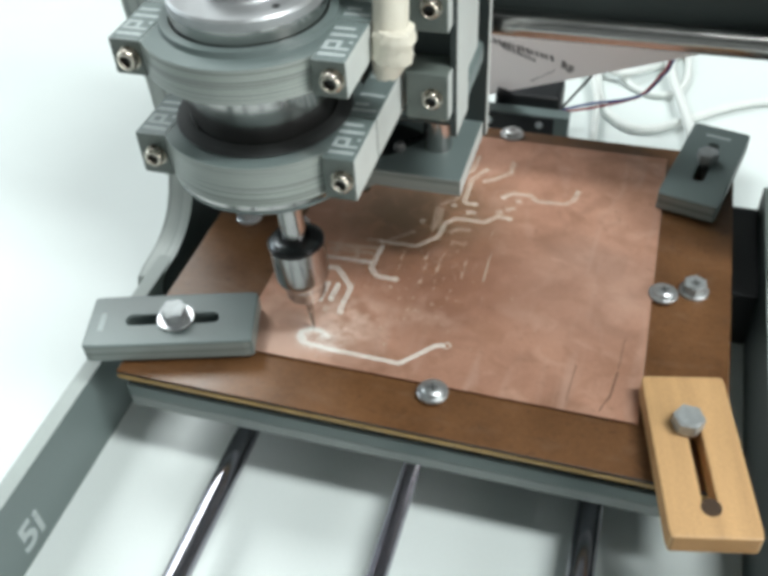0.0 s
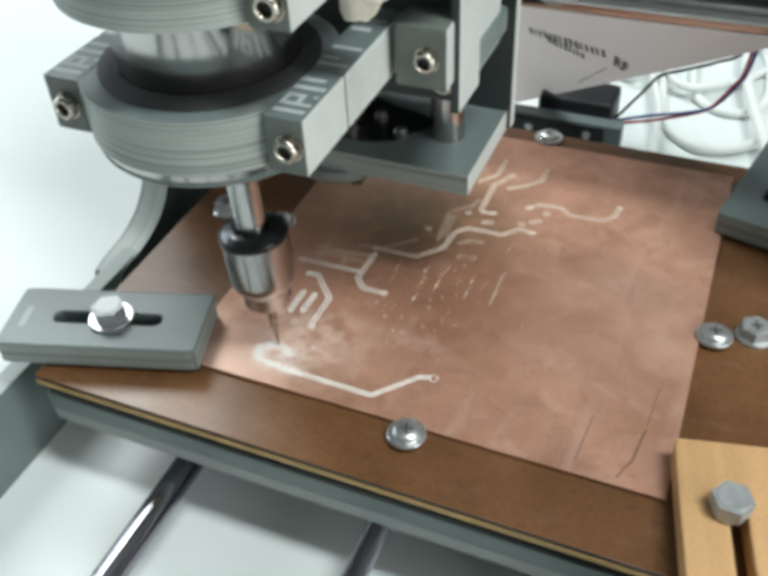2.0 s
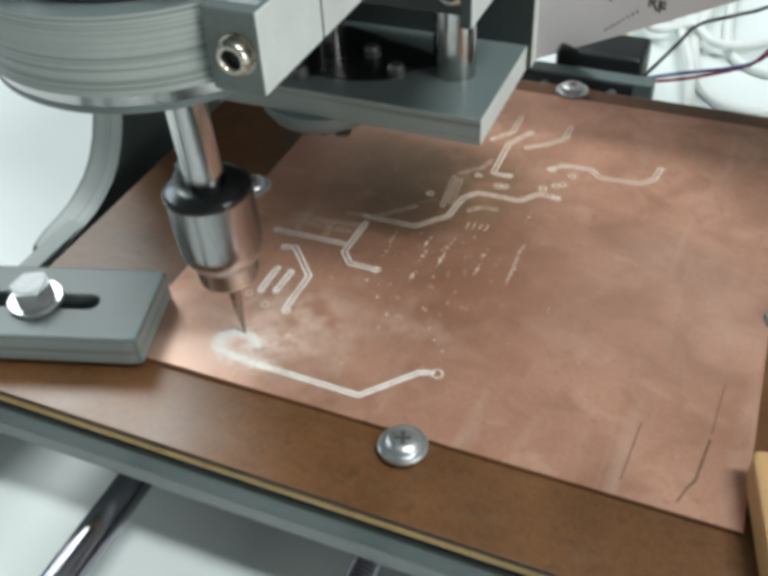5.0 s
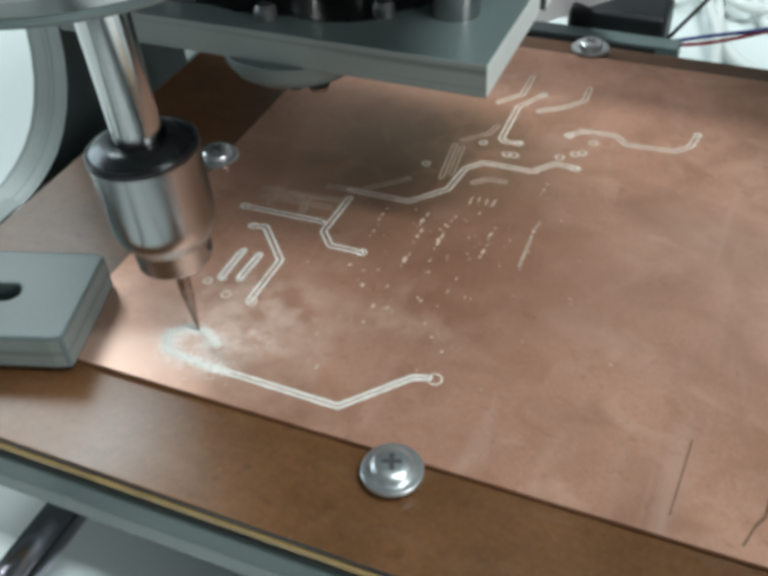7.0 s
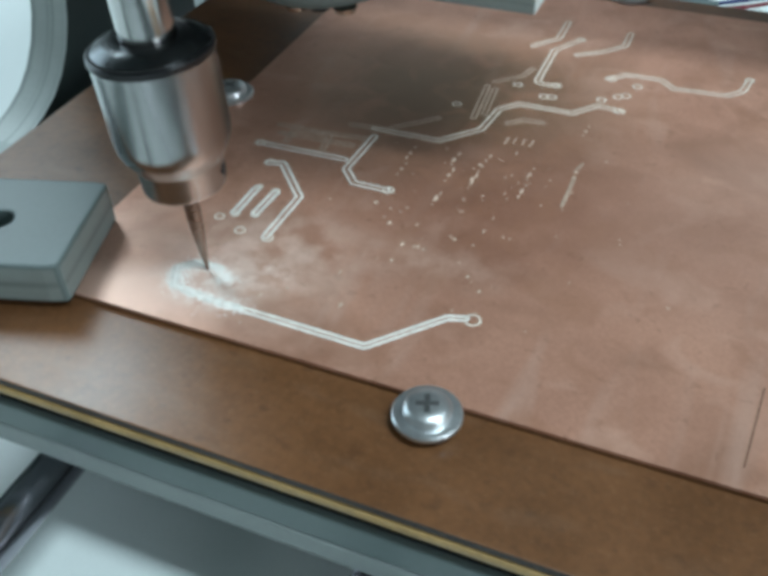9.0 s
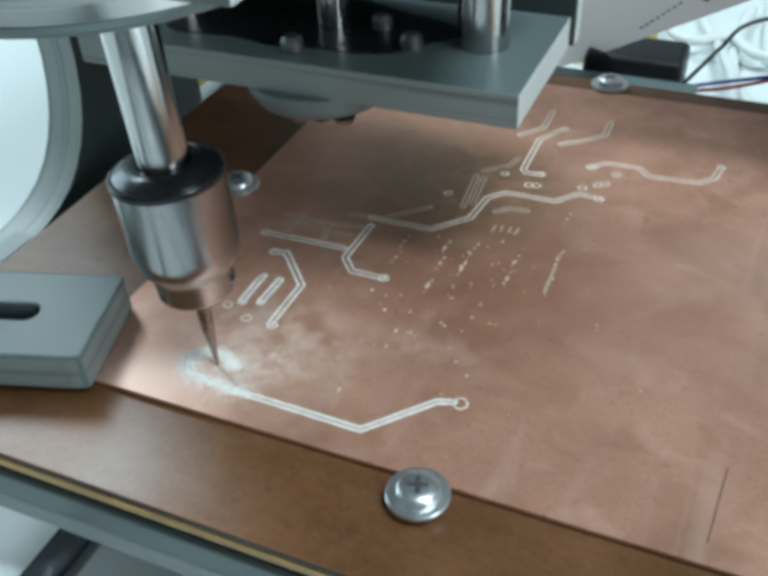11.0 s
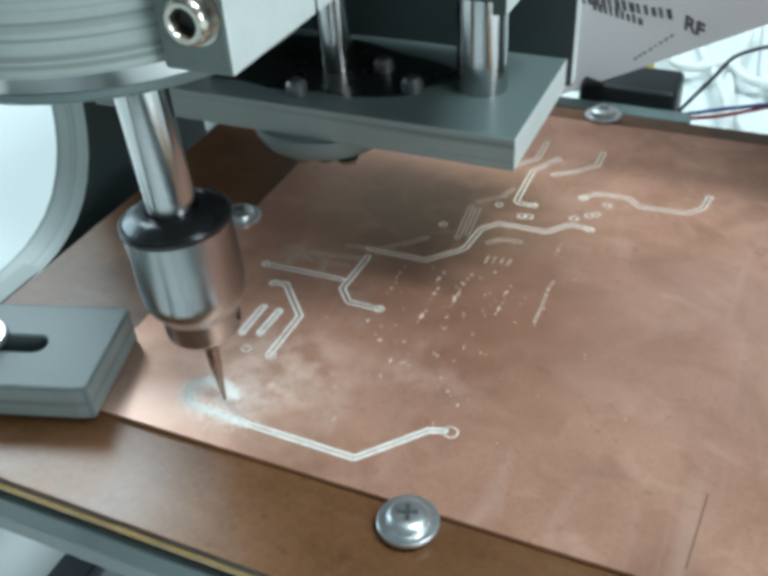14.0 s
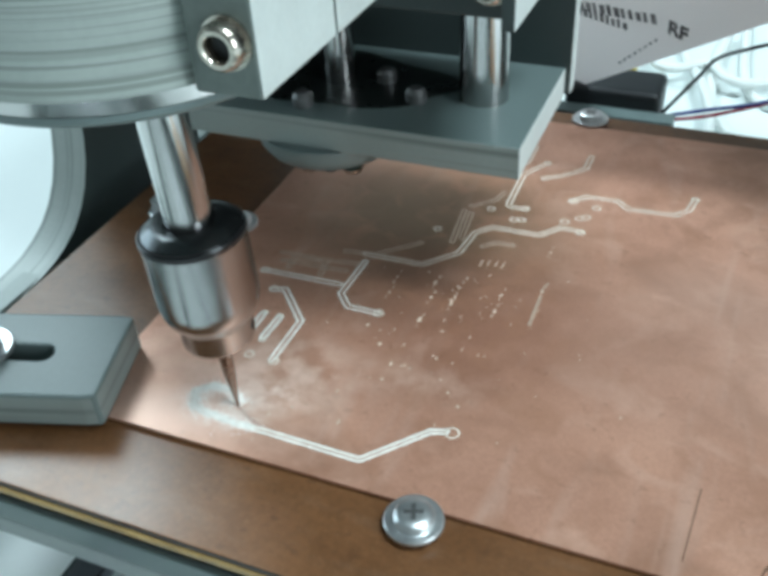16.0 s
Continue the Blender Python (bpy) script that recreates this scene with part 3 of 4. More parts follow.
TRACES = [
    [(-50, 213), (-55, 213), (-58.6, 210.2), (-56, 205), (-47, 203.9), (-13.6, 203.1), (-2.0, 215.8), (1.2, 216.8)],
    [(-59.5, 250.7), (-56.1, 251.6), (-46.3, 240.9), (-46.5, 225.4)],
    [(-52.2, 240.6), (-52.6, 232)],
    [(-57, 240.6), (-57, 230.6)],
    [(-65.6, 257.8), (-43.2, 258.3)],
    [(-40.6, 270), (-41.2, 254.8), (-37.2, 250.2), (-29, 250.2)],
    [(-42, 273.5), (-25.2, 273.7), (-17.3, 282.1), (-16, 293), (-12, 297.2), (1.7, 297.3), (6.7, 303), (12.2, 302.5)],
    [(6.2, 318), (10.3, 321.6), (19.4, 322), (23, 318.3), (36.4, 319.2), (39.8, 323), (40.8, 329.2)],
    [(-4.6, 328.4), (1.3, 332.4), (6.6, 338.1), (6.6, 346.2)],
    [(-5.8, 338), (-11.2, 328.9), (-11.0, 310.5), (-9.6, 309.2), (-5.4, 309.6)],
    [(-17.6, 329.8), (-12, 336.4), (-11.9, 347.6)],
    [(-21.3, 306.3), (-15.3, 311.6), (-13.9, 316.6)],
    [(-38.6, 274.8), (-29, 283.5)],
    [(-22.5, 303.4), (-20.8, 286.7)],
    [(-20.1, 302.6), (-18.8, 289.0)],
    [(-11.9, 287.1), (-9, 290), (-4.1, 290.2)],
    [(-63, 263.6), (-44, 264.4)],
    [(-60, 261), (-60.4, 266), (-51, 266.6), (-50, 260.5)],
    [(-65, 267.1), (-54, 267.3), (-42, 268.4)],
    [(-48, 273.2), (-42, 273.8)],
]
PALE_GROOVE = material("dusty_groove", (0.80, 0.70, 0.59), 0.8, vary=0.3, scale=500, bump=0.3)
FAINT = material("faint_groove", (0.50, 0.37, 0.28), 0.75, vary=0.35, scale=500, bump=0.3)
mm = lambda pts: [(x / 1000, y / 1000 - CY0) for x, y in pts]
for k, line in enumerate(TRACES):
    half = 0.00054 if k == 0 else (0.00068 if k < 11 else 0.0006)
    mat = GROOVE if k in (0, 1, 2, 3, 4, 5) else (PALE_GROOVE if k < 11 else FAINT)
    part("milled_trace", loop_ribbon(trace_outline(mm(line), half), {0: 0.00076, 1: 0.00068, 2: 0.00085, 3: 0.00085}.get(k, 0.00056), TOP, TOP + 0.00005), mat, clad, "pale milled trace outline")
for px, py, r in ((2.6, 216.9, 1.5), (-52.7, 225.4, 1.1), (-59.4, 228.2, 1.0), (-15.2, 306.7, 1.0), (-7.2, 303, 1.1), (-5.2, 303.4, 1.1), (14.2, 316.2, 1.1), (12.4, 310.4, 1.1), (10.6, 309.2, 1.1), (7, 306.3, 1.1), (-26.9, 291.7, 1.0), (-5.6, 309.6, 1.1), (-5.8, 338.0, 1.1), (-59.3, 250.9, 1.2), (-45.9, 225.2, 1.2), (-28.6, 250.2, 1.2), (7.1, 317.9, 1.1), (40.8, 329.4, 1.1), (12.4, 302.2, 1.2), (-65.8, 257.9, 1.1), (-52.4, 241, 0.9), (-52.3, 231.4, 0.9), (-56.8, 241, 0.9), (-56.6, 230.3, 0.9)):
    part("milled_pad", loop_ribbon([(px / 1000 + r / 1000 * math.cos(a), py / 1000 - CY0 + r / 1000 * math.sin(a)) for a in [2 * math.pi * j / 18 for j in range(18)]], 0.00046, TOP, TOP + 0.00005), PALE_GROOVE, clad, "pale milled ring round a pad")

# drilled specks and touch-down marks
rnd = random.Random(7)
specks = [(-19, 267, .5), (-17.9, 260.8, .55), (-12.5, 261.1, .6), (-12.7, 267.3, .45), (-17.6, 251.2, .6), (-23.7, 239.2, .6), (-18.4, 233.4, .4), (-15.8, 233.5, .4), (-13.6, 233.4, .4), (-8.7, 238.7, .45),
          (-18.4, 227.7, .5), (-1, 266.7, .45), (-29.4, 245, .6), (-2.3, 228.4, .5), (1.2, 225, .5), (-34.4, 212.4, .4), (-22.5, 211.7, .4)]
for x, y in ((-29.6, 266.3), (-29.1, 259.2), (-18.8, 267.3), (-17.9, 260.5), (-17.4, 250.8), (-12, 266.8), (-12.1, 259.7), (-0.7, 267.5), (-0.6, 260.3), (8.9, 271.8), (6.8, 289.9)):
    specks += [(x, y, 0.5), (x + 0.2, y + 2.6, 0.35), (x - 0.1, y - 2.2, 0.3)]
for x, y in ((-9.9, 279.2), (-8, 279.5), (-5.9, 280), (-3.9, 280.4)):
    specks += [(x, y + d, 0.28) for d in (-1, -0.2, 0.6, 1.2)]
for k in range(70):
    specks.append((rnd.gauss(-8, 16), rnd.gauss(254, 18), rnd.uniform(0.12, 0.38)))
bm = bmesh.new()
for x, y, r in specks:
    a0 = rnd.random() * 6
    long_ = rnd.choice((1, 1, 1, 2.2)) if r > 0.3 else rnd.choice((1, 2.5))
    ring = [bm.verts.new((x / 1000 + r / 1000 * math.cos(a) * 0.8, y / 1000 - CY0 + long_ * r / 1000 * math.sin(a), TOP + 0.00001)) for a in [a0 + 2 * math.pi * j / 7 for j in range(7)]]
    tip = bm.verts.new((x / 1000, y / 1000 - CY0, TOP + 0.00007))
    for j in range(7):
        bm.faces.new((ring[j], ring[(j + 1) % 7], tip))
SPECK = material("copper_speck", (0.74, 0.56, 0.43), 0.6, vary=0.25, scale=500)
tagged(part("drill_specks", finish(bm), SPECK, clad, "scattered pale specks in the copper"), kind="stuff")
for line, w in (([(9.0, 270), (9.1, 258)], 0.0004), ([(9.4, 276), (8.6, 272)], 0.0003)):
    part("scratch", loop_ribbon(trace_outline(mm(line), 0.0002), w, TOP, TOP + 0.00003), FAINT, clad, "short pale scratch")
for line, w in (([(70.6, 219), (69.0, 206), (67.6, 203.6)], 0.00034), ([(67.6, 203.6), (66.0, 198.8)], 0.00022), ([(54.6, 219), (53.2, 200.5)], 0.00016), ([(71.8, 238), (70.7, 221)], 0.00014)):
    part("scratch", loop_ribbon(trace_outline(mm(line), w / 2), w, TOP, TOP + 0.00003), SCRATCH, clad, "long dark scratch")

# heap of dust where the tool cuts
DUST = material("milling_dust", (0.97, 0.93, 0.88), 0.95, vary=0.05, scale=900, bump=0.1, fine=3000)
bm = bmesh.new()
for k in range(2600):
    u = rnd.random()
    path = [(-46, 209.5), (-50, 212.6), (-55, 212.8), (-58.4, 210), (-56.5, 206), (-52, 204.4), (-46, 203.9), (-40, 203.8)]
    j = min(int(u * 7), 6)
    f = u * 7 - j
    x = path[j][0] * (1 - f) + path[j + 1][0] * f + rnd.gauss(0, 0.6 + 1.4 * rnd.random() ** 3)
    y = path[j][1] * (1 - f) + path[j + 1][1] * f + rnd.gauss(0, 0.55 + 1.3 * rnd.random() ** 3)
    r = rnd.uniform(0.05, 0.24)
    m = Matrix.Translation((x / 1000, y / 1000 - CY0, TOP)) @ Matrix.Diagonal((r / 1000, r / 1000, r / 3500, 1))
    bmesh.ops.create_icosphere(bm, subdivisions=1, radius=1, matrix=m)
tagged(part("milling_dust", bm, DUST, clad, "white milling dust along the fresh cut"), kind="stuff")

# clamps


def strap_clamp(name, label, cx, cy, angle, length, width, tall, slot, slot_len, slot_at, mat, mats_edge, category="clamp", taper=0.0, keyhole=False):
    ob = sliding(empty(name, pose(cx, cy, 0.0752, 0, 0, angle), label, category, "clamps on the bed"))
    outer, inner = rect_ring(-length / 2, length / 2, -width / 2, width / 2, 120), capsule(slot_at, 0, slot_len, slot, 120)
    bm = prism(outer, 0, tall, 0.0, inner)
    for f in bm.faces:
        c = f.calc_center_median()
        if abs(f.normal.z) < 0.5 and (abs(c.x) > length / 2 - 0.0028 or abs(c.y) > width / 2 - 0.0028):
            f.material_index = 1
    corner = [e for e in bm.edges if len(e.link_faces) == 2 and e.calc_face_angle(0) > 0.9]
    bmesh.ops.bevel(bm, geom=corner, offset=0.0007, segments=2, affect="EDGES", profile=0.6)
    part("strap", bm, [mat, mats_edge], ob, "flat strap with a long slot")
    if keyhole:
        # No hole is cut: a dark disc on the strap imitates its shade.
        part("keyhole", lathe([(0, tall + 0.0002), (0.0034, tall + 0.0002), (0.0034, tall - 0.0002), (0, tall - 0.0002)], 28), SLOT_SHADE, ob, "dark disc for the shade in the slot's round end", at=pose(slot_at + slot_len / 2 + 0.0005, 0, 0))
    return ob


SLOT_SHADE = material("slot_shade", (0.055, 0.028, 0.012), 0.7, vary=0.3, scale=200)
EDGE_MID = layered("clamp_edge", (0.25, 0.285, 0.27), (0.15, 0.175, 0.165), axis=2, period=0.003)
grain = WOOD.node_tree.nodes["Noise Texture"]
stretch = WOOD.node_tree.nodes.new("ShaderNodeMapping")
stretch.inputs["Scale"].default_value = (1.2, 14, 3)
WOOD.node_tree.links.new(WOOD.node_tree.nodes["Texture Coordinate"].outputs["Object"], stretch.inputs["Vector"])
WOOD.node_tree.links.new(stretch.outputs[0], grain.inputs["Vector"])

clamp_l = strap_clamp("strap_clamp", "grey plastic strap clamp with rounded slot on the copper board's edge", -0.1093, 0.1963, 16.6, 0.0695, 0.0285, 0.0092, 0.0027, 0.033, 0.0004, GREY, EDGE_MID)
part("label_mark", box(-0.030, -0.0278, -0.0055, 0.0045, 0.0092, 0.00925), MARK, clamp_l, "small pale mark")
clamp_r = strap_clamp("strap_clamp", "grey plastic strap clamp over the far board corner", 0.0976, 0.3538, 77.0, 0.0644, 0.0277, 0.0092, 0.0026, 0.028, 0.001, GREY, EDGE_MID)
part("label_mark", box(0.0225, 0.0245, -0.006, 0.006, 0.0092, 0.00925), MARK, clamp_r, "small pale mark")
strap_clamp("wooden_clamp", "pale beech wood strap clamp with a slot and keyhole", 0.1007, 0.1817, -77.6, 0.0677, 0.0300, 0.0090, 0.0024, 0.032, 0.006, WOOD, WOOD_END, keyhole=True)
sliding(hex_bolt("hex_bolt", pose(-0.1074, 0.1966, 0.0845, 0, 0, 10), "zinc hex bolt on a wide washer over the clamp slot", "hex bolts", washer=0.0077, flats=0.0056, tall=0.0048))
sliding(hex_bolt("hex_bolt", pose(0.0962, 0.1912, 0.0843, 0, 0, 40), "zinc hex bolt holding the wooden clamp", "hex bolts", washer=0.0045, flats=0.0056, tall=0.0048))
sliding(hex_bolt("hex_bolt", pose(0.0978, 0.3545, 0.0845, 0, 0, 25), "zinc hex bolt holding a grey strap clamp", "hex bolts", washer=0.0040, flats=0.0050, tall=0.0045))
for (x, y, z, turn) in ((0.0030, 0.1920, 0.0751, 20), (0.0010, 0.3714, 0.0751, 50), (0.0848, 0.2676, 0.0751, 10), (-0.0845, 0.2758, 0.0751, 70)):
    sliding(pan_screw("pan_screw", pose(x, y, z, 0, 0, turn), "zinc pan-head screw and washer on the copper's edge", "board screws"))
for (x, y) in ((0.0972, 0.2738), (-0.1100, 0.2775)):
    b = sliding(hex_bolt("bed_bolt", pose(x, y, 0.0736, 0, 0, 15), "small zinc hex bolt in the brown bed", "bed bolts", washer=0.0062, flats=0.0051, tall=0.0038))
    part("cross_recess", cross_cut(0.0020, 0.0004, 0.0045, 0.00535), DULL_STEEL, b, "dark cross recess")

# ---- spindle carriage ----
AX, AY = -0.0592, TOOL_Y
car = empty("spindle_carriage", pose(0, 0, 0), "grey spindle carriage with motor, ring clamps and drill chuck", "spindle")
RINGS = [(0.1668, 0.1820, 0.0283, "lower_ring"), (0.2045, 0.2160, 0.0249, "upper_ring")]
# Same grey sheet twice: fronts coloured as shaded, sides as lit from the right.
EAR_SHADED = material("shaded_ear", (0.14, 0.165, 0.15), 0.45, vary=0.25, scale=150)
ARM_SIDE_LIT = material("lit_arm_side", (0.54, 0.57, 0.55), 0.5, vary=0.1, scale=120)
for z0, z1, hole, nm in RINGS:
    bm = prism(circle(0.035, 72, AX, AY), z0, z1, 0.0004, circle(hole, 72, AX, AY))
    for f in bm.faces:
        f.material_index = 0 if f.normal.z > 0.5 else 1
    ring = part(nm, bm, [GREY, EDGE], car, "thick grey ring clamp with sawn, streaked rim", smooth=True)
    for side in (-1, 1):
        x0, x1, bolt_x = (AX + 0.0282, AX + 0.0390, AX + 0.0347) if side > 0 else (AX - 0.0369, AX - 0.0260, AX - 0.0308)
        for nm2, y0, y1 in (("clamp_ear", 0.1897, 0.2136), ("arm", 0.2141, 0.2640)):
            bm = box(x0, x1, y0, y1, z0 - 0.0003, z1 + 0.0003, 0.0006)
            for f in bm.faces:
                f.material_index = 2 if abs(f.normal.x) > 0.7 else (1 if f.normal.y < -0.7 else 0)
            ear = part(nm2, bm, [GREY, EAR_SHADED, ARM_SIDE_LIT], ring, "grey arm of the ring clamp")
            strokes = [(0.0028, 0.0046, 0.0, 1.0), (0.0064, 0.0078, 0.0, 1.0), (0.0078, 0.0105, 0.0, 0.16), (0.0078, 0.0105, 0.46, 0.62), (0.0105, 0.0119, 0.0, 0.62), (0.0105, 0.0119, 0.86, 1.0), (0.0142, 0.0160, 0.0, 1.0), (0.0184, 0.0200, 0.0, 0.8)]
            if nm2 == "arm":
                strokes = [(0.0030, 0.0048, 0.0, 1.0), (0.0066, 0.0082, 0.0, 0.55), (0.0125, 0.0142, 0.0, 1.0), (0.0240, 0.0262, 0.0, 0.7), (0.0300, 0.0320, 0.0, 1.0)]
            for a, b, lo, hi in strokes:
                part("printed_mark", box(x0 + 0.0012 + 0.0084 * lo, x0 + 0.0012 + 0.0084 * hi, y0 + a, y0 + b, z1 + 0.0003, z1 + 0.00036), MARK, ear, "pale printed stroke")
        socket_bolt(ring, pose(bolt_x, 0.1897, (z0 + z1) / 2, 90, 0, 0))
part("end_band", lathe([(0.0285, 0.1640), (0.0338, 0.1640), (0.0338, 0.1668), (0.0285, 0.1668)], 64, True), CHROME, car, "bright band under the ring", at=pose(AX, AY, 0), smooth=True)
part("end_plate", lathe([(0, 0.1622), (0.0332, 0.1622), (0.0340, 0.1630), (0.0340, 0.1640), (0, 0.1640)], 64), GREY, car, "grey end plate", at=pose(AX, AY, 0), smooth=True)
# Dark seat, made wider and blacker for the shadow below the upper ring.
part("gasket", lathe([(0, 0.1641), (0.0280, 0.1641), (0.0282, 0.1822), (0.0294, 0.1822), (0.0298, 0.1825), (0.0290, 0.1830), (0.0270, 0.1836), (0.0247, 0.1838)], 56), SEAT, car, "dark seat in the ring with the upper ring's shade painted in", at=pose(AX, AY, 0), smooth=True)
part("motor_can", lathe([(0, 0.180), (0.0240, 0.180), (0.0246, 0.181), (0.0246, 0.2225), (0, 0.2225)], 64), CHROME, car, "polished steel motor can", at=pose(AX, AY, 0), smooth=True)
FLANGE = material("brushed_flange", (0.42, 0.43, 0.44), 0.38, metal=0.6, vary=0.12, scale=120)
part("motor_flange", lathe([(0.0205, 0.2215), (0.0240, 0.2215), (0.0247, 0.2222), (0.0247, 0.2250), (0.0240, 0.2257), (0.0145, 0.2257), (0.0140, 0.2262), (0.0140, 0.2340), (0.0130, 0.2350), (0.006, 0.2350), (0, 0.2350)], 64), FLANGE, car, "grey metal flange with a raised hub", at=pose(AX, AY, 0), smooth=True)
for ang in (200, 320, 80):
    part("flange_hole", lathe([(0, 0.2256), (0.0012, 0.2256), (0.0012, 0.22585), (0, 0.22585)], 14), BLACK, car, at=pose(AX + 0.0195 * math.cos(radians(ang)), AY + 0.0195 * math.sin(radians(ang)), 0))
part("upper_lip", lathe([(0.0252, 0.2160), (0.0285, 0.2160), (0.0280, 0.2178), (0.0252, 0.2178)], 64, True), GREY, car, "low lip on the upper ring", at=pose(AX, AY, 0), smooth=True)

# the tool, a little out of plumb
LEAN = pose(-0.0535, TOOL_Y, 0.0751, 0, -2.6, 0)
part("shaft", lathe([(0, 0.0495), (0.0048, 0.0495), (0.0048, 0.0905), (0, 0.0905)], 40), CHROME, car, "polished spindle shaft", at=LEAN, smooth=True)
chuck = part("drill_chuck", lathe([(0, 0.0208), (0.0070, 0.0208), (0.0076, 0.0211), (0.0079, 0.0218), (0.0080, 0.0262), (0.0083, 0.0268), (0.0097, 0.0290), (0.0103, 0.0304), (0.0106, 0.0318), (0.0107, 0.0330), (0.0107, 0.0474), (0.0104, 0.0476), (0, 0.0476)], 64), CHUCK, car, "steel drill chuck with a bright turned sleeve", at=LEAN, smooth=True)
part("black_collar", lathe([(0.0100, 0.0474), (0.01085, 0.0474), (0.0110, 0.0477), (0.0110, 0.0485), (0.0106, 0.0489), (0.0100, 0.0489)], 56, True), BLACK_STEEL, chuck, "thin black collar", smooth=True)
part("chuck_back", lathe([(0.0101, 0.0485), (0.0100, 0.0490), (0.0080, 0.0502), (0.0066, 0.0505), (0.0052, 0.0505), (0.0049, 0.0500), (0.0049, 0.0480)], 56), BACK_STEEL, chuck, "bevelled dark steel back", smooth=True)
part("key_hole", lathe([(0, 0), (0.0013, 0), (0.0013, 0.0004), (0, 0.0004)], 20), BLACK, chuck, "dark key hole", at=pose(0.0071, 0.0026, 0.0240, 0, 90, 20))
part("milling_bit", lathe([(0, 0), (0.00035, 0.0001), (0.00085, 0.0055), (0.00130, 0.0100), (0.00150, 0.0135), (0.00158, 0.0212), (0, 0.0212)], 24), BIT_STEEL, chuck, "slender tapered engraving bit", smooth=True)

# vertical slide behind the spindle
def faced(name, bm, label, parent=None, dark=GREY_DARK_SHADED):
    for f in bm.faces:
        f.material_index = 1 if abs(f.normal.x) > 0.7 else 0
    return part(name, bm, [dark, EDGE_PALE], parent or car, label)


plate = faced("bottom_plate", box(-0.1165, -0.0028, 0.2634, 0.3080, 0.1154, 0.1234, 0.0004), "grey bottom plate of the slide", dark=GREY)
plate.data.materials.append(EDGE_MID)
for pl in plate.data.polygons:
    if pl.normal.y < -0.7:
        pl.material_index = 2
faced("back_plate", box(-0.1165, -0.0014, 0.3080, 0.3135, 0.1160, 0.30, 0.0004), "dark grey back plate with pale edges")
part("bearing_cup", lathe([(0.004, 0.1086), (0.0140, 0.1086), (0.0166, 0.1098), (0.0184, 0.1124), (0.0186, 0.1154), (0.004, 0.1154)], 48, True), GREY, car, "round bearing cup under the plate", at=pose(-0.0565, 0.2790, 0), smooth=True)
part("cup_hole", lathe([(0, 0.1079), (0.0022, 0.1079), (0.0025, 0.1086), (0, 0.1086)], 20), BLACK, car, "dark screw hole under the cup", at=pose(-0.0520, 0.2680, 0), smooth=True)
for dx, dy in ((-0.0575, 0.2672), (-0.0465, 0.2692)):
    part("cup_screw", lathe([(0, 0.1068), (0.0012, 0.1069), (0.0022, 0.1074), (0.0027, 0.1086), (0, 0.1086)], 20), BRIGHT, car, "small bright screw", at=pose(dx, dy, 0), smooth=True)
# Thin black patch on the plate, painted for the slide block's shade.
PLATE_SHADE = material("plate_shade", (0.010, 0.012, 0.011), 0.30, vary=0.5, scale=200, bump=0.4)
shade_patch = [(-0.066 + (0.040 + 0.006 * noise.noise((math.cos(a) * 1.6, math.sin(a) * 1.6, 2.0))) * math.cos(a), 0.2865 + (0.0165 + 0.0045 * noise.noise((math.cos(a) * 2.2, math.sin(a) * 2.2, 5.0))) * math.sin(a)) for a in [2 * math.pi * j / 60 for j in range(60)]]
part("plate_shade_patch", prism(shade_patch, 0.1234, 0.1236), PLATE_SHADE, car, "black patch painted for the slide block's shade on the plate")
for x, y in ((-0.0590, 0.2700), (-0.0440, 0.2880), (-0.0330, 0.2795)):
    part("plate_screw", lathe([(0.0026, 0.1234), (0.0026, 0.1258), (0.0018, 0.1268), (0, 0.1270)], 18), DULL_STEEL, car, "dark worn screw", at=pose(x, y, 0), smooth=True)
for x, r, nm in ((-0.0178, 0.0060, "slide_rod"), (-0.0995, 0.0062, "slide_rod"), (-0.0560, 0.0040, "slide_screw")):
    part(nm, lathe([(0, 0.1234), (r, 0.1234), (r, 0.30), (0, 0.30)], 36), CHROME, car, "polished vertical rod", at=pose(x, 0.2860, 0), smooth=True)
faced("slide_block", box(-0.1055, -0.0035, 0.2540, 0.2960, 0.1555, 0.285, 0.0006), "dark slide block on the rods")
faced("side_plate", box(-0.0035, -0.0008, 0.2470, 0.2660, 0.1560, 0.285, 0.0004), "pale edged side plate")
bm = prism([(-0.0960, 0.2660), (-0.0012, 0.2660), (-0.0012, 0.2960), (-0.0022, 0.2990), (-0.0050, 0.3005), (-0.0960, 0.3005)], 0.1605, 0.1665, 0.0004)
part("bearing_plate", bm, GREY, car, "grey bearing plate with a rounded corner")
for z0, z1, zb in ((0.1660, 0.1845, 0.1751), (0.2000, 0.2185, 0.2091)):
    bm = box(-0.0180, -0.0025, 0.2410, 0.2540, z0, z1, 0.0008)
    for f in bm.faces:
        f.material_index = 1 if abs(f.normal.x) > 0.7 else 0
    lug = part("lug", bm, [EAR_SHADED, ARM_SIDE_LIT], car, "grey lug bolted to the slide block")
    socket_bolt(lug, pose(-0.0083, 0.2410, zb, 90, 0, 0))
socket_bolt(car, pose(-0.0075, 0.2540, 0.1622, 90, 0, 0), "block_bolt", 0.0036)

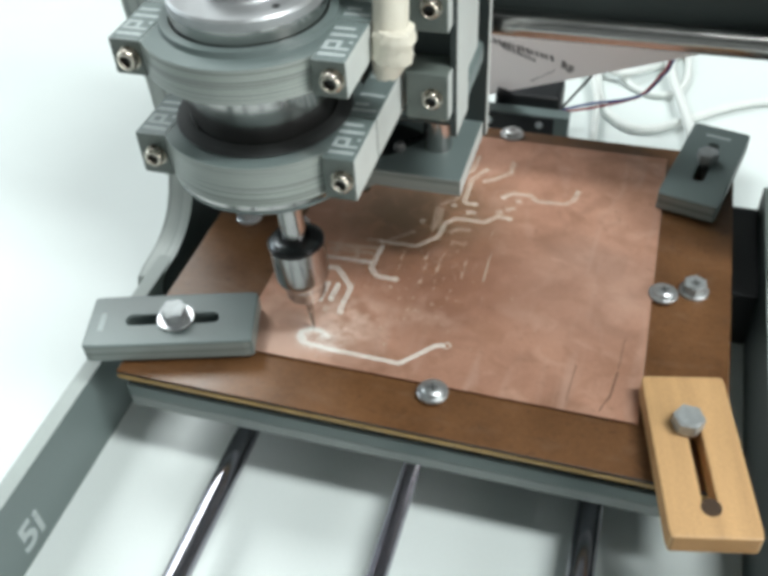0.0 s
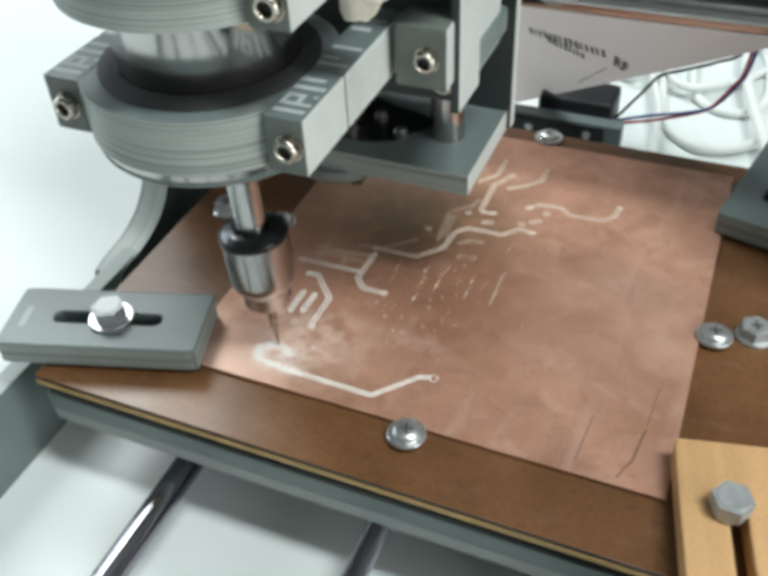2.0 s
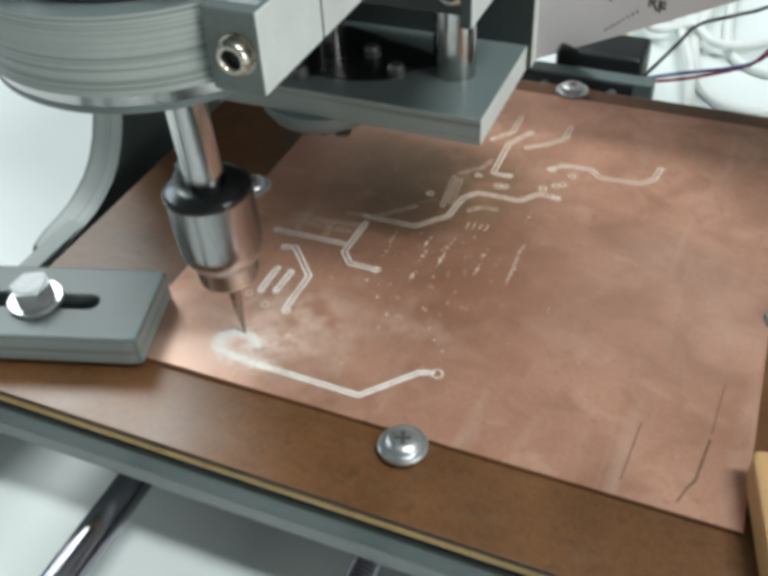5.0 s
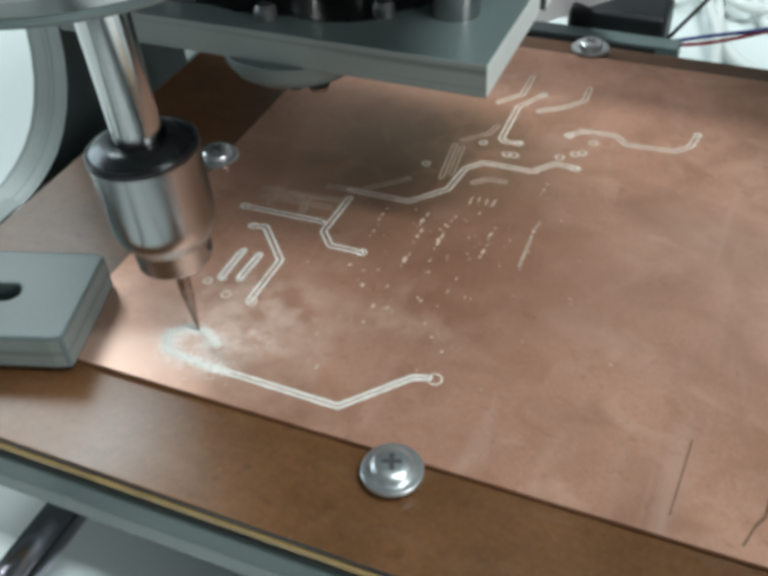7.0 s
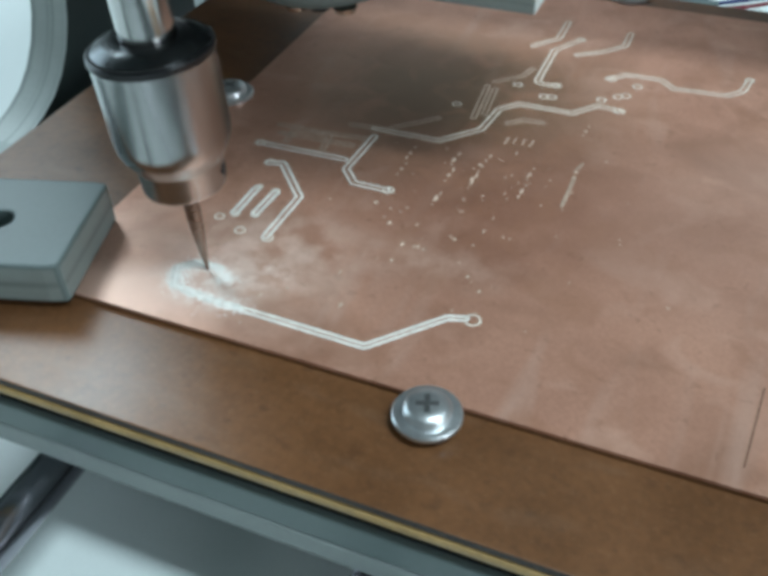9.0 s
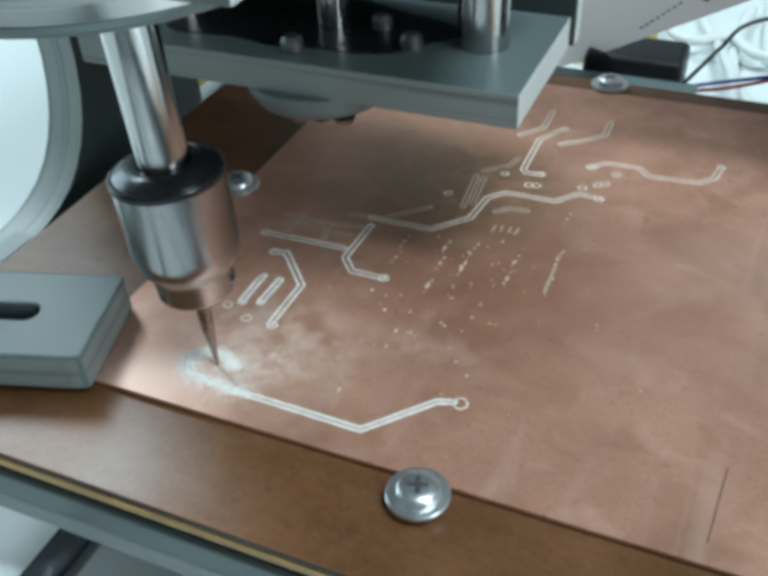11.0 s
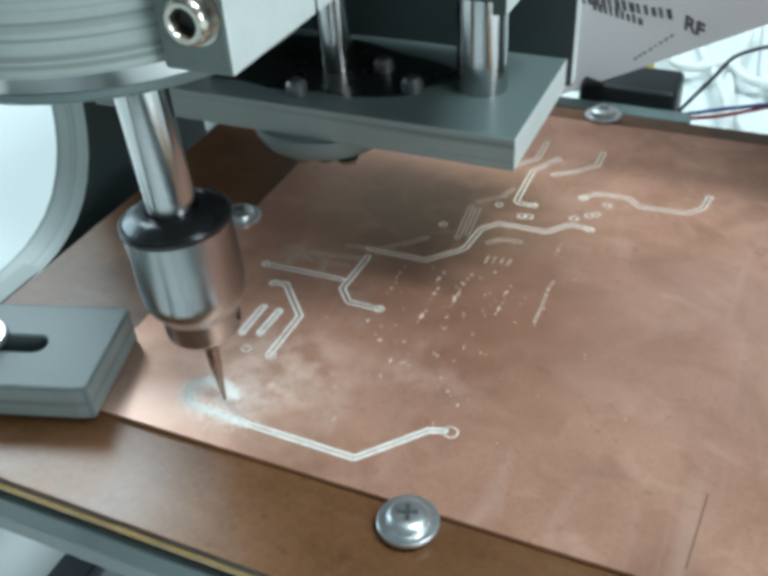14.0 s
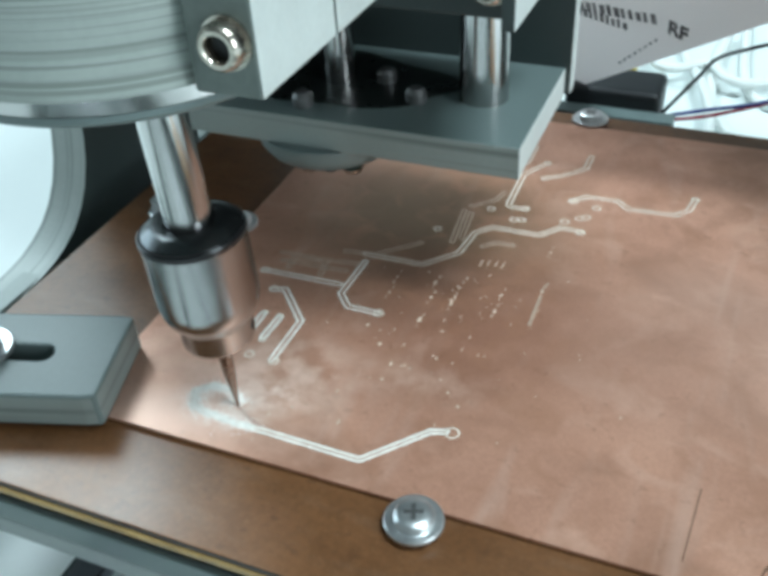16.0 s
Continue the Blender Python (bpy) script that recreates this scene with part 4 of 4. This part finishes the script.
# cream plug and sleeve hanging beside the upper arm
bm = lathe([(0, -0.0095), (0.0030, -0.0093), (0.0041, -0.0085), (0.0046, -0.0065), (0.0049, -0.0045), (0.0053, -0.0028), (0.0066, -0.0016), (0.0071, 0.0), (0.0069, 0.002), (0.0066, 0.004), (0.0070, 0.0055), (0.0064, 0.0072), (0.0056, 0.0085), (0, 0.0090)], 40)
for v in bm.verts:
    d = v.co.normalized()
    v.co += d * (0.0007 * noise.noise(v.co * 520) + 0.0012 * noise.noise(v.co * 190 + Vector((3, 0, 0))))
part("cable_plug", bm, CREAM, car, "lumpy cream cable plug", at=pose(-0.0148, 0.2160, 0.2065, 8, 10, 20), smooth=True)
part("cable_sleeve", tube([(-0.0150, 0.2165, 0.2120), (-0.0150, 0.2190, 0.2230), (-0.0170, 0.2230, 0.2400), (-0.0190, 0.2300, 0.29)], 0.0056, 14), CREAM, car, "cream cable sleeve", smooth=True)

# ---- behind the mill ----
sheet = empty("paper_sheet", pose(0, 0, 0), "slack grey-white printed sheet of paper behind the mill", "paper")
A, B, RISE = Vector((0.0872, 0.356, 0.1400)), Vector((-0.050, 0.474, 0.0265)), Vector((-0.12, 0.05, 0.06))
facing = RISE.cross(B - A).normalized()
across = (Vector((1, 0, 0)) - facing * facing.x).normalized()
upward = facing.cross(across)


def on_sheet(u, v, lift=0.0):
    """u runs along the sheet's slanting edge, v away from it."""
    return A.lerp(B, u) + v * RISE + facing * (lift + 0.0006 * math.sin(math.pi * u) - 0.0006)


bm = bmesh.new()
NU, NV = 24, 12
grid = [[bm.verts.new(on_sheet(i / NU, j / NV)) for j in range(NV + 1)] for i in range(NU + 1)]
under = [[bm.verts.new(on_sheet(i / NU, j / NV, -0.0002)) for j in range(NV + 1)] for i in range(NU + 1)]
for i in range(NU):
    for j in range(NV):
        bm.faces.new((grid[i][j], grid[i + 1][j], grid[i + 1][j + 1], grid[i][j + 1]))
        bm.faces.new((under[i][j + 1], under[i + 1][j + 1], under[i + 1][j], under[i][j]))
part("sheet", finish(bm), PAPER, sheet, smooth=True)


def ink_bar(at, along, wide, tall):
    """A printed stroke on the sheet, upright to its line of print."""
    side = facing.cross(along).normalized()
    bm = bmesh.new()
    bm.faces.new([bm.verts.new(p + facing * 0.0008) for p in (at, at + along.normalized() * wide, at + along.normalized() * wide + side * tall, at + side * tall)])
    part("printed_line", bm, INK, sheet, "stroke of unreadable print")


LINES = [((0.639, 0.263), (0.483, 0.079), 15, 0.0040), ((0.611, 0.206), (0.551, 0.096), 9, 0.0036), ((0.517, 0.045), (0.655, 0.015), 8, 0.0008)]
for (u0, v0), (u1, v1), count, tall in LINES:
    start, end = on_sheet(u0, v0) + upward * 0.009 + across * 0.006, on_sheet(u1, v1) + upward * 0.009 + across * 0.006
    for k in range(count):
        ink_bar(start.lerp(end, k / count), end - start, (end - start).length / count * (0.45 + 0.3 * rnd.random()), tall * (0.8 + 0.35 * rnd.random()))
ru, rv = 0.496, 0.0135
lettering("RF", 0.0078, Matrix.Translation(on_sheet(ru, rv, 0.0012) + upward * 0.0125 + across * 0.007) @ Matrix((across, upward, facing)).transposed().to_4x4(), sheet, INK)


def cable(name, label, pts, r, mat, group=""):
    ob = part(name, tube(pts, r, 10, 10), mat, None, smooth=True)
    return tagged(ob, label, "cable", group)


C = TABLE
cable("white_cable", "thick white cable looped on the white table", [(0.036, 0.60, C + 0.003), (0.033, 0.535, C + 0.003), (0.040, 0.495, C + 0.003), (0.057, 0.472, C + 0.003), (0.076, 0.473, C + 0.003), (0.098, 0.491, C + 0.003), (0.137, 0.517, C + 0.003), (0.20, 0.53, C + 0.003), (0.30, 0.50, C + 0.003)], 0.003, CABLE, "table cables")
cable("white_cable", "thin white cable lying on the table", [(0.045, 0.62, C + 0.0025), (0.050, 0.537, C + 0.0025), (0.068, 0.514, C + 0.0025), (0.086, 0.521, C + 0.0025), (0.092, 0.550, C + 0.0025), (0.085, 0.60, C + 0.0025), (0.06, 0.68, C + 0.0025)], 0.0025, CABLE, "table cables")
cable("white_cable", "stiff white cable crossing the others", [(0.072, 0.66, C + 0.009), (0.078, 0.55, C + 0.009), (0.0935, 0.478, C + 0.0085), (0.105, 0.43, C + 0.0035)], 0.003, CABLE, "table cables")
cable("white_cable", "white cable trailing over the bright table", [(-0.02, 0.60, C + 0.0025), (0.008, 0.537, C + 0.008), (0.030, 0.545, C + 0.008), (0.047, 0.527, C + 0.008), (0.08, 0.56, C + 0.0025), (0.13, 0.64, C + 0.0025)], 0.0025, CABLE, "table cables")
cable("white_cable", "white cable standing off the table", [(0.0, 0.68, C + 0.003), (0.013, 0.583, C + 0.003), (0.03, 0.52, C + 0.008), (0.037, 0.487, C + 0.008), (0.040, 0.44, C + 0.003)], 0.0022, CABLE, "table cables")
cable("motor_wire", "thin black wire from the bed motor", [(0.018, 0.452, 0.043), (0.0297, 0.458, 0.058), (0.0366, 0.46, 0.067), (0.0504, 0.46, 0.0732), (0.0615, 0.468, 0.0745), (0.074, 0.465, 0.086), (0.081, 0.463, 0.13), (0.083, 0.463, 0.22), (0.083, 0.463, 0.30)], 0.0008, BLACK, "motor wires")
cable("motor_wire", "thin red wire from the bed motor", [(0.018, 0.451, 0.041), (0.0346, 0.46, 0.0405), (0.0554, 0.46, 0.0485), (0.064, 0.46, 0.054), (0.0715, 0.46, 0.0665), (0.0757, 0.46, 0.0775), (0.079, 0.461, 0.12), (0.081, 0.461, 0.22), (0.081, 0.461, 0.30)], 0.0008, RED, "motor wires")
cable("motor_wire", "thin blue wire from the bed motor", [(0.018, 0.452, 0.042), (0.0346, 0.461, 0.0430), (0.0554, 0.46, 0.0495), (0.066, 0.46, 0.0555), (0.0735, 0.46, 0.0675), (0.0775, 0.46, 0.0785), (0.081, 0.459, 0.12), (0.085, 0.459, 0.22), (0.085, 0.459, 0.30)], 0.0008, BLUE, "motor wires")
film = empty("yellow_film", pose(-0.022, 0.524, C, 0, 0, 12), "crumpled yellow plastic film behind the motor", "film")
bm = bmesh.new()
g = [[bm.verts.new((-0.020 + 0.040 * i / 16, -0.012 + 0.03 * j / 8, 0.002 + 0.008 * abs(noise.noise((i * 0.45, j * 0.5, 4.2))) + 0.006 * (1 - abs(j - 4) / 4))) for j in range(9)] for i in range(17)]
for i in range(16):
    for j in range(8):
        bm.faces.new((g[i][j], g[i + 1][j], g[i + 1][j + 1], g[i][j + 1]))
bmesh.ops.solidify(bm, geom=bm.faces[:], thickness=0.0003)
part("film_fold", finish(bm), YELLOW, film)

scrap = empty("yellow_film", pose(-0.2040, 0.4300, C, 0, 0, 0), "pale yellow plastic film lying crumpled behind the upright", "film")
bm = bmesh.new()
g = [[bm.verts.new((-0.018 + 0.036 * i / 20, -0.026 + 0.052 * j / 16, 0.0006 + 0.009 * abs(noise.noise((i * 0.35, j * 0.4, 9.1))))) for j in range(17)] for i in range(21)]
for i in range(20):
    for j in range(16):
        bm.faces.new((g[i][j], g[i + 1][j], g[i + 1][j + 1], g[i][j + 1]))
bmesh.ops.solidify(bm, geom=bm.faces[:], thickness=0.0003)
part("film_fold", finish(bm), PALE_FILM, scrap)


def motions():
    times = sorted({t for t, _ in SLIDE})
    for ob, base in SLIDING:
        walk(ob, [(t, pose(0, between(SLIDE, t), 0) @ base) for t in times])
    walk(car, [(t, pose(x + 0.0535, 0, 0)) for t, x in TRAVEL])


motions()
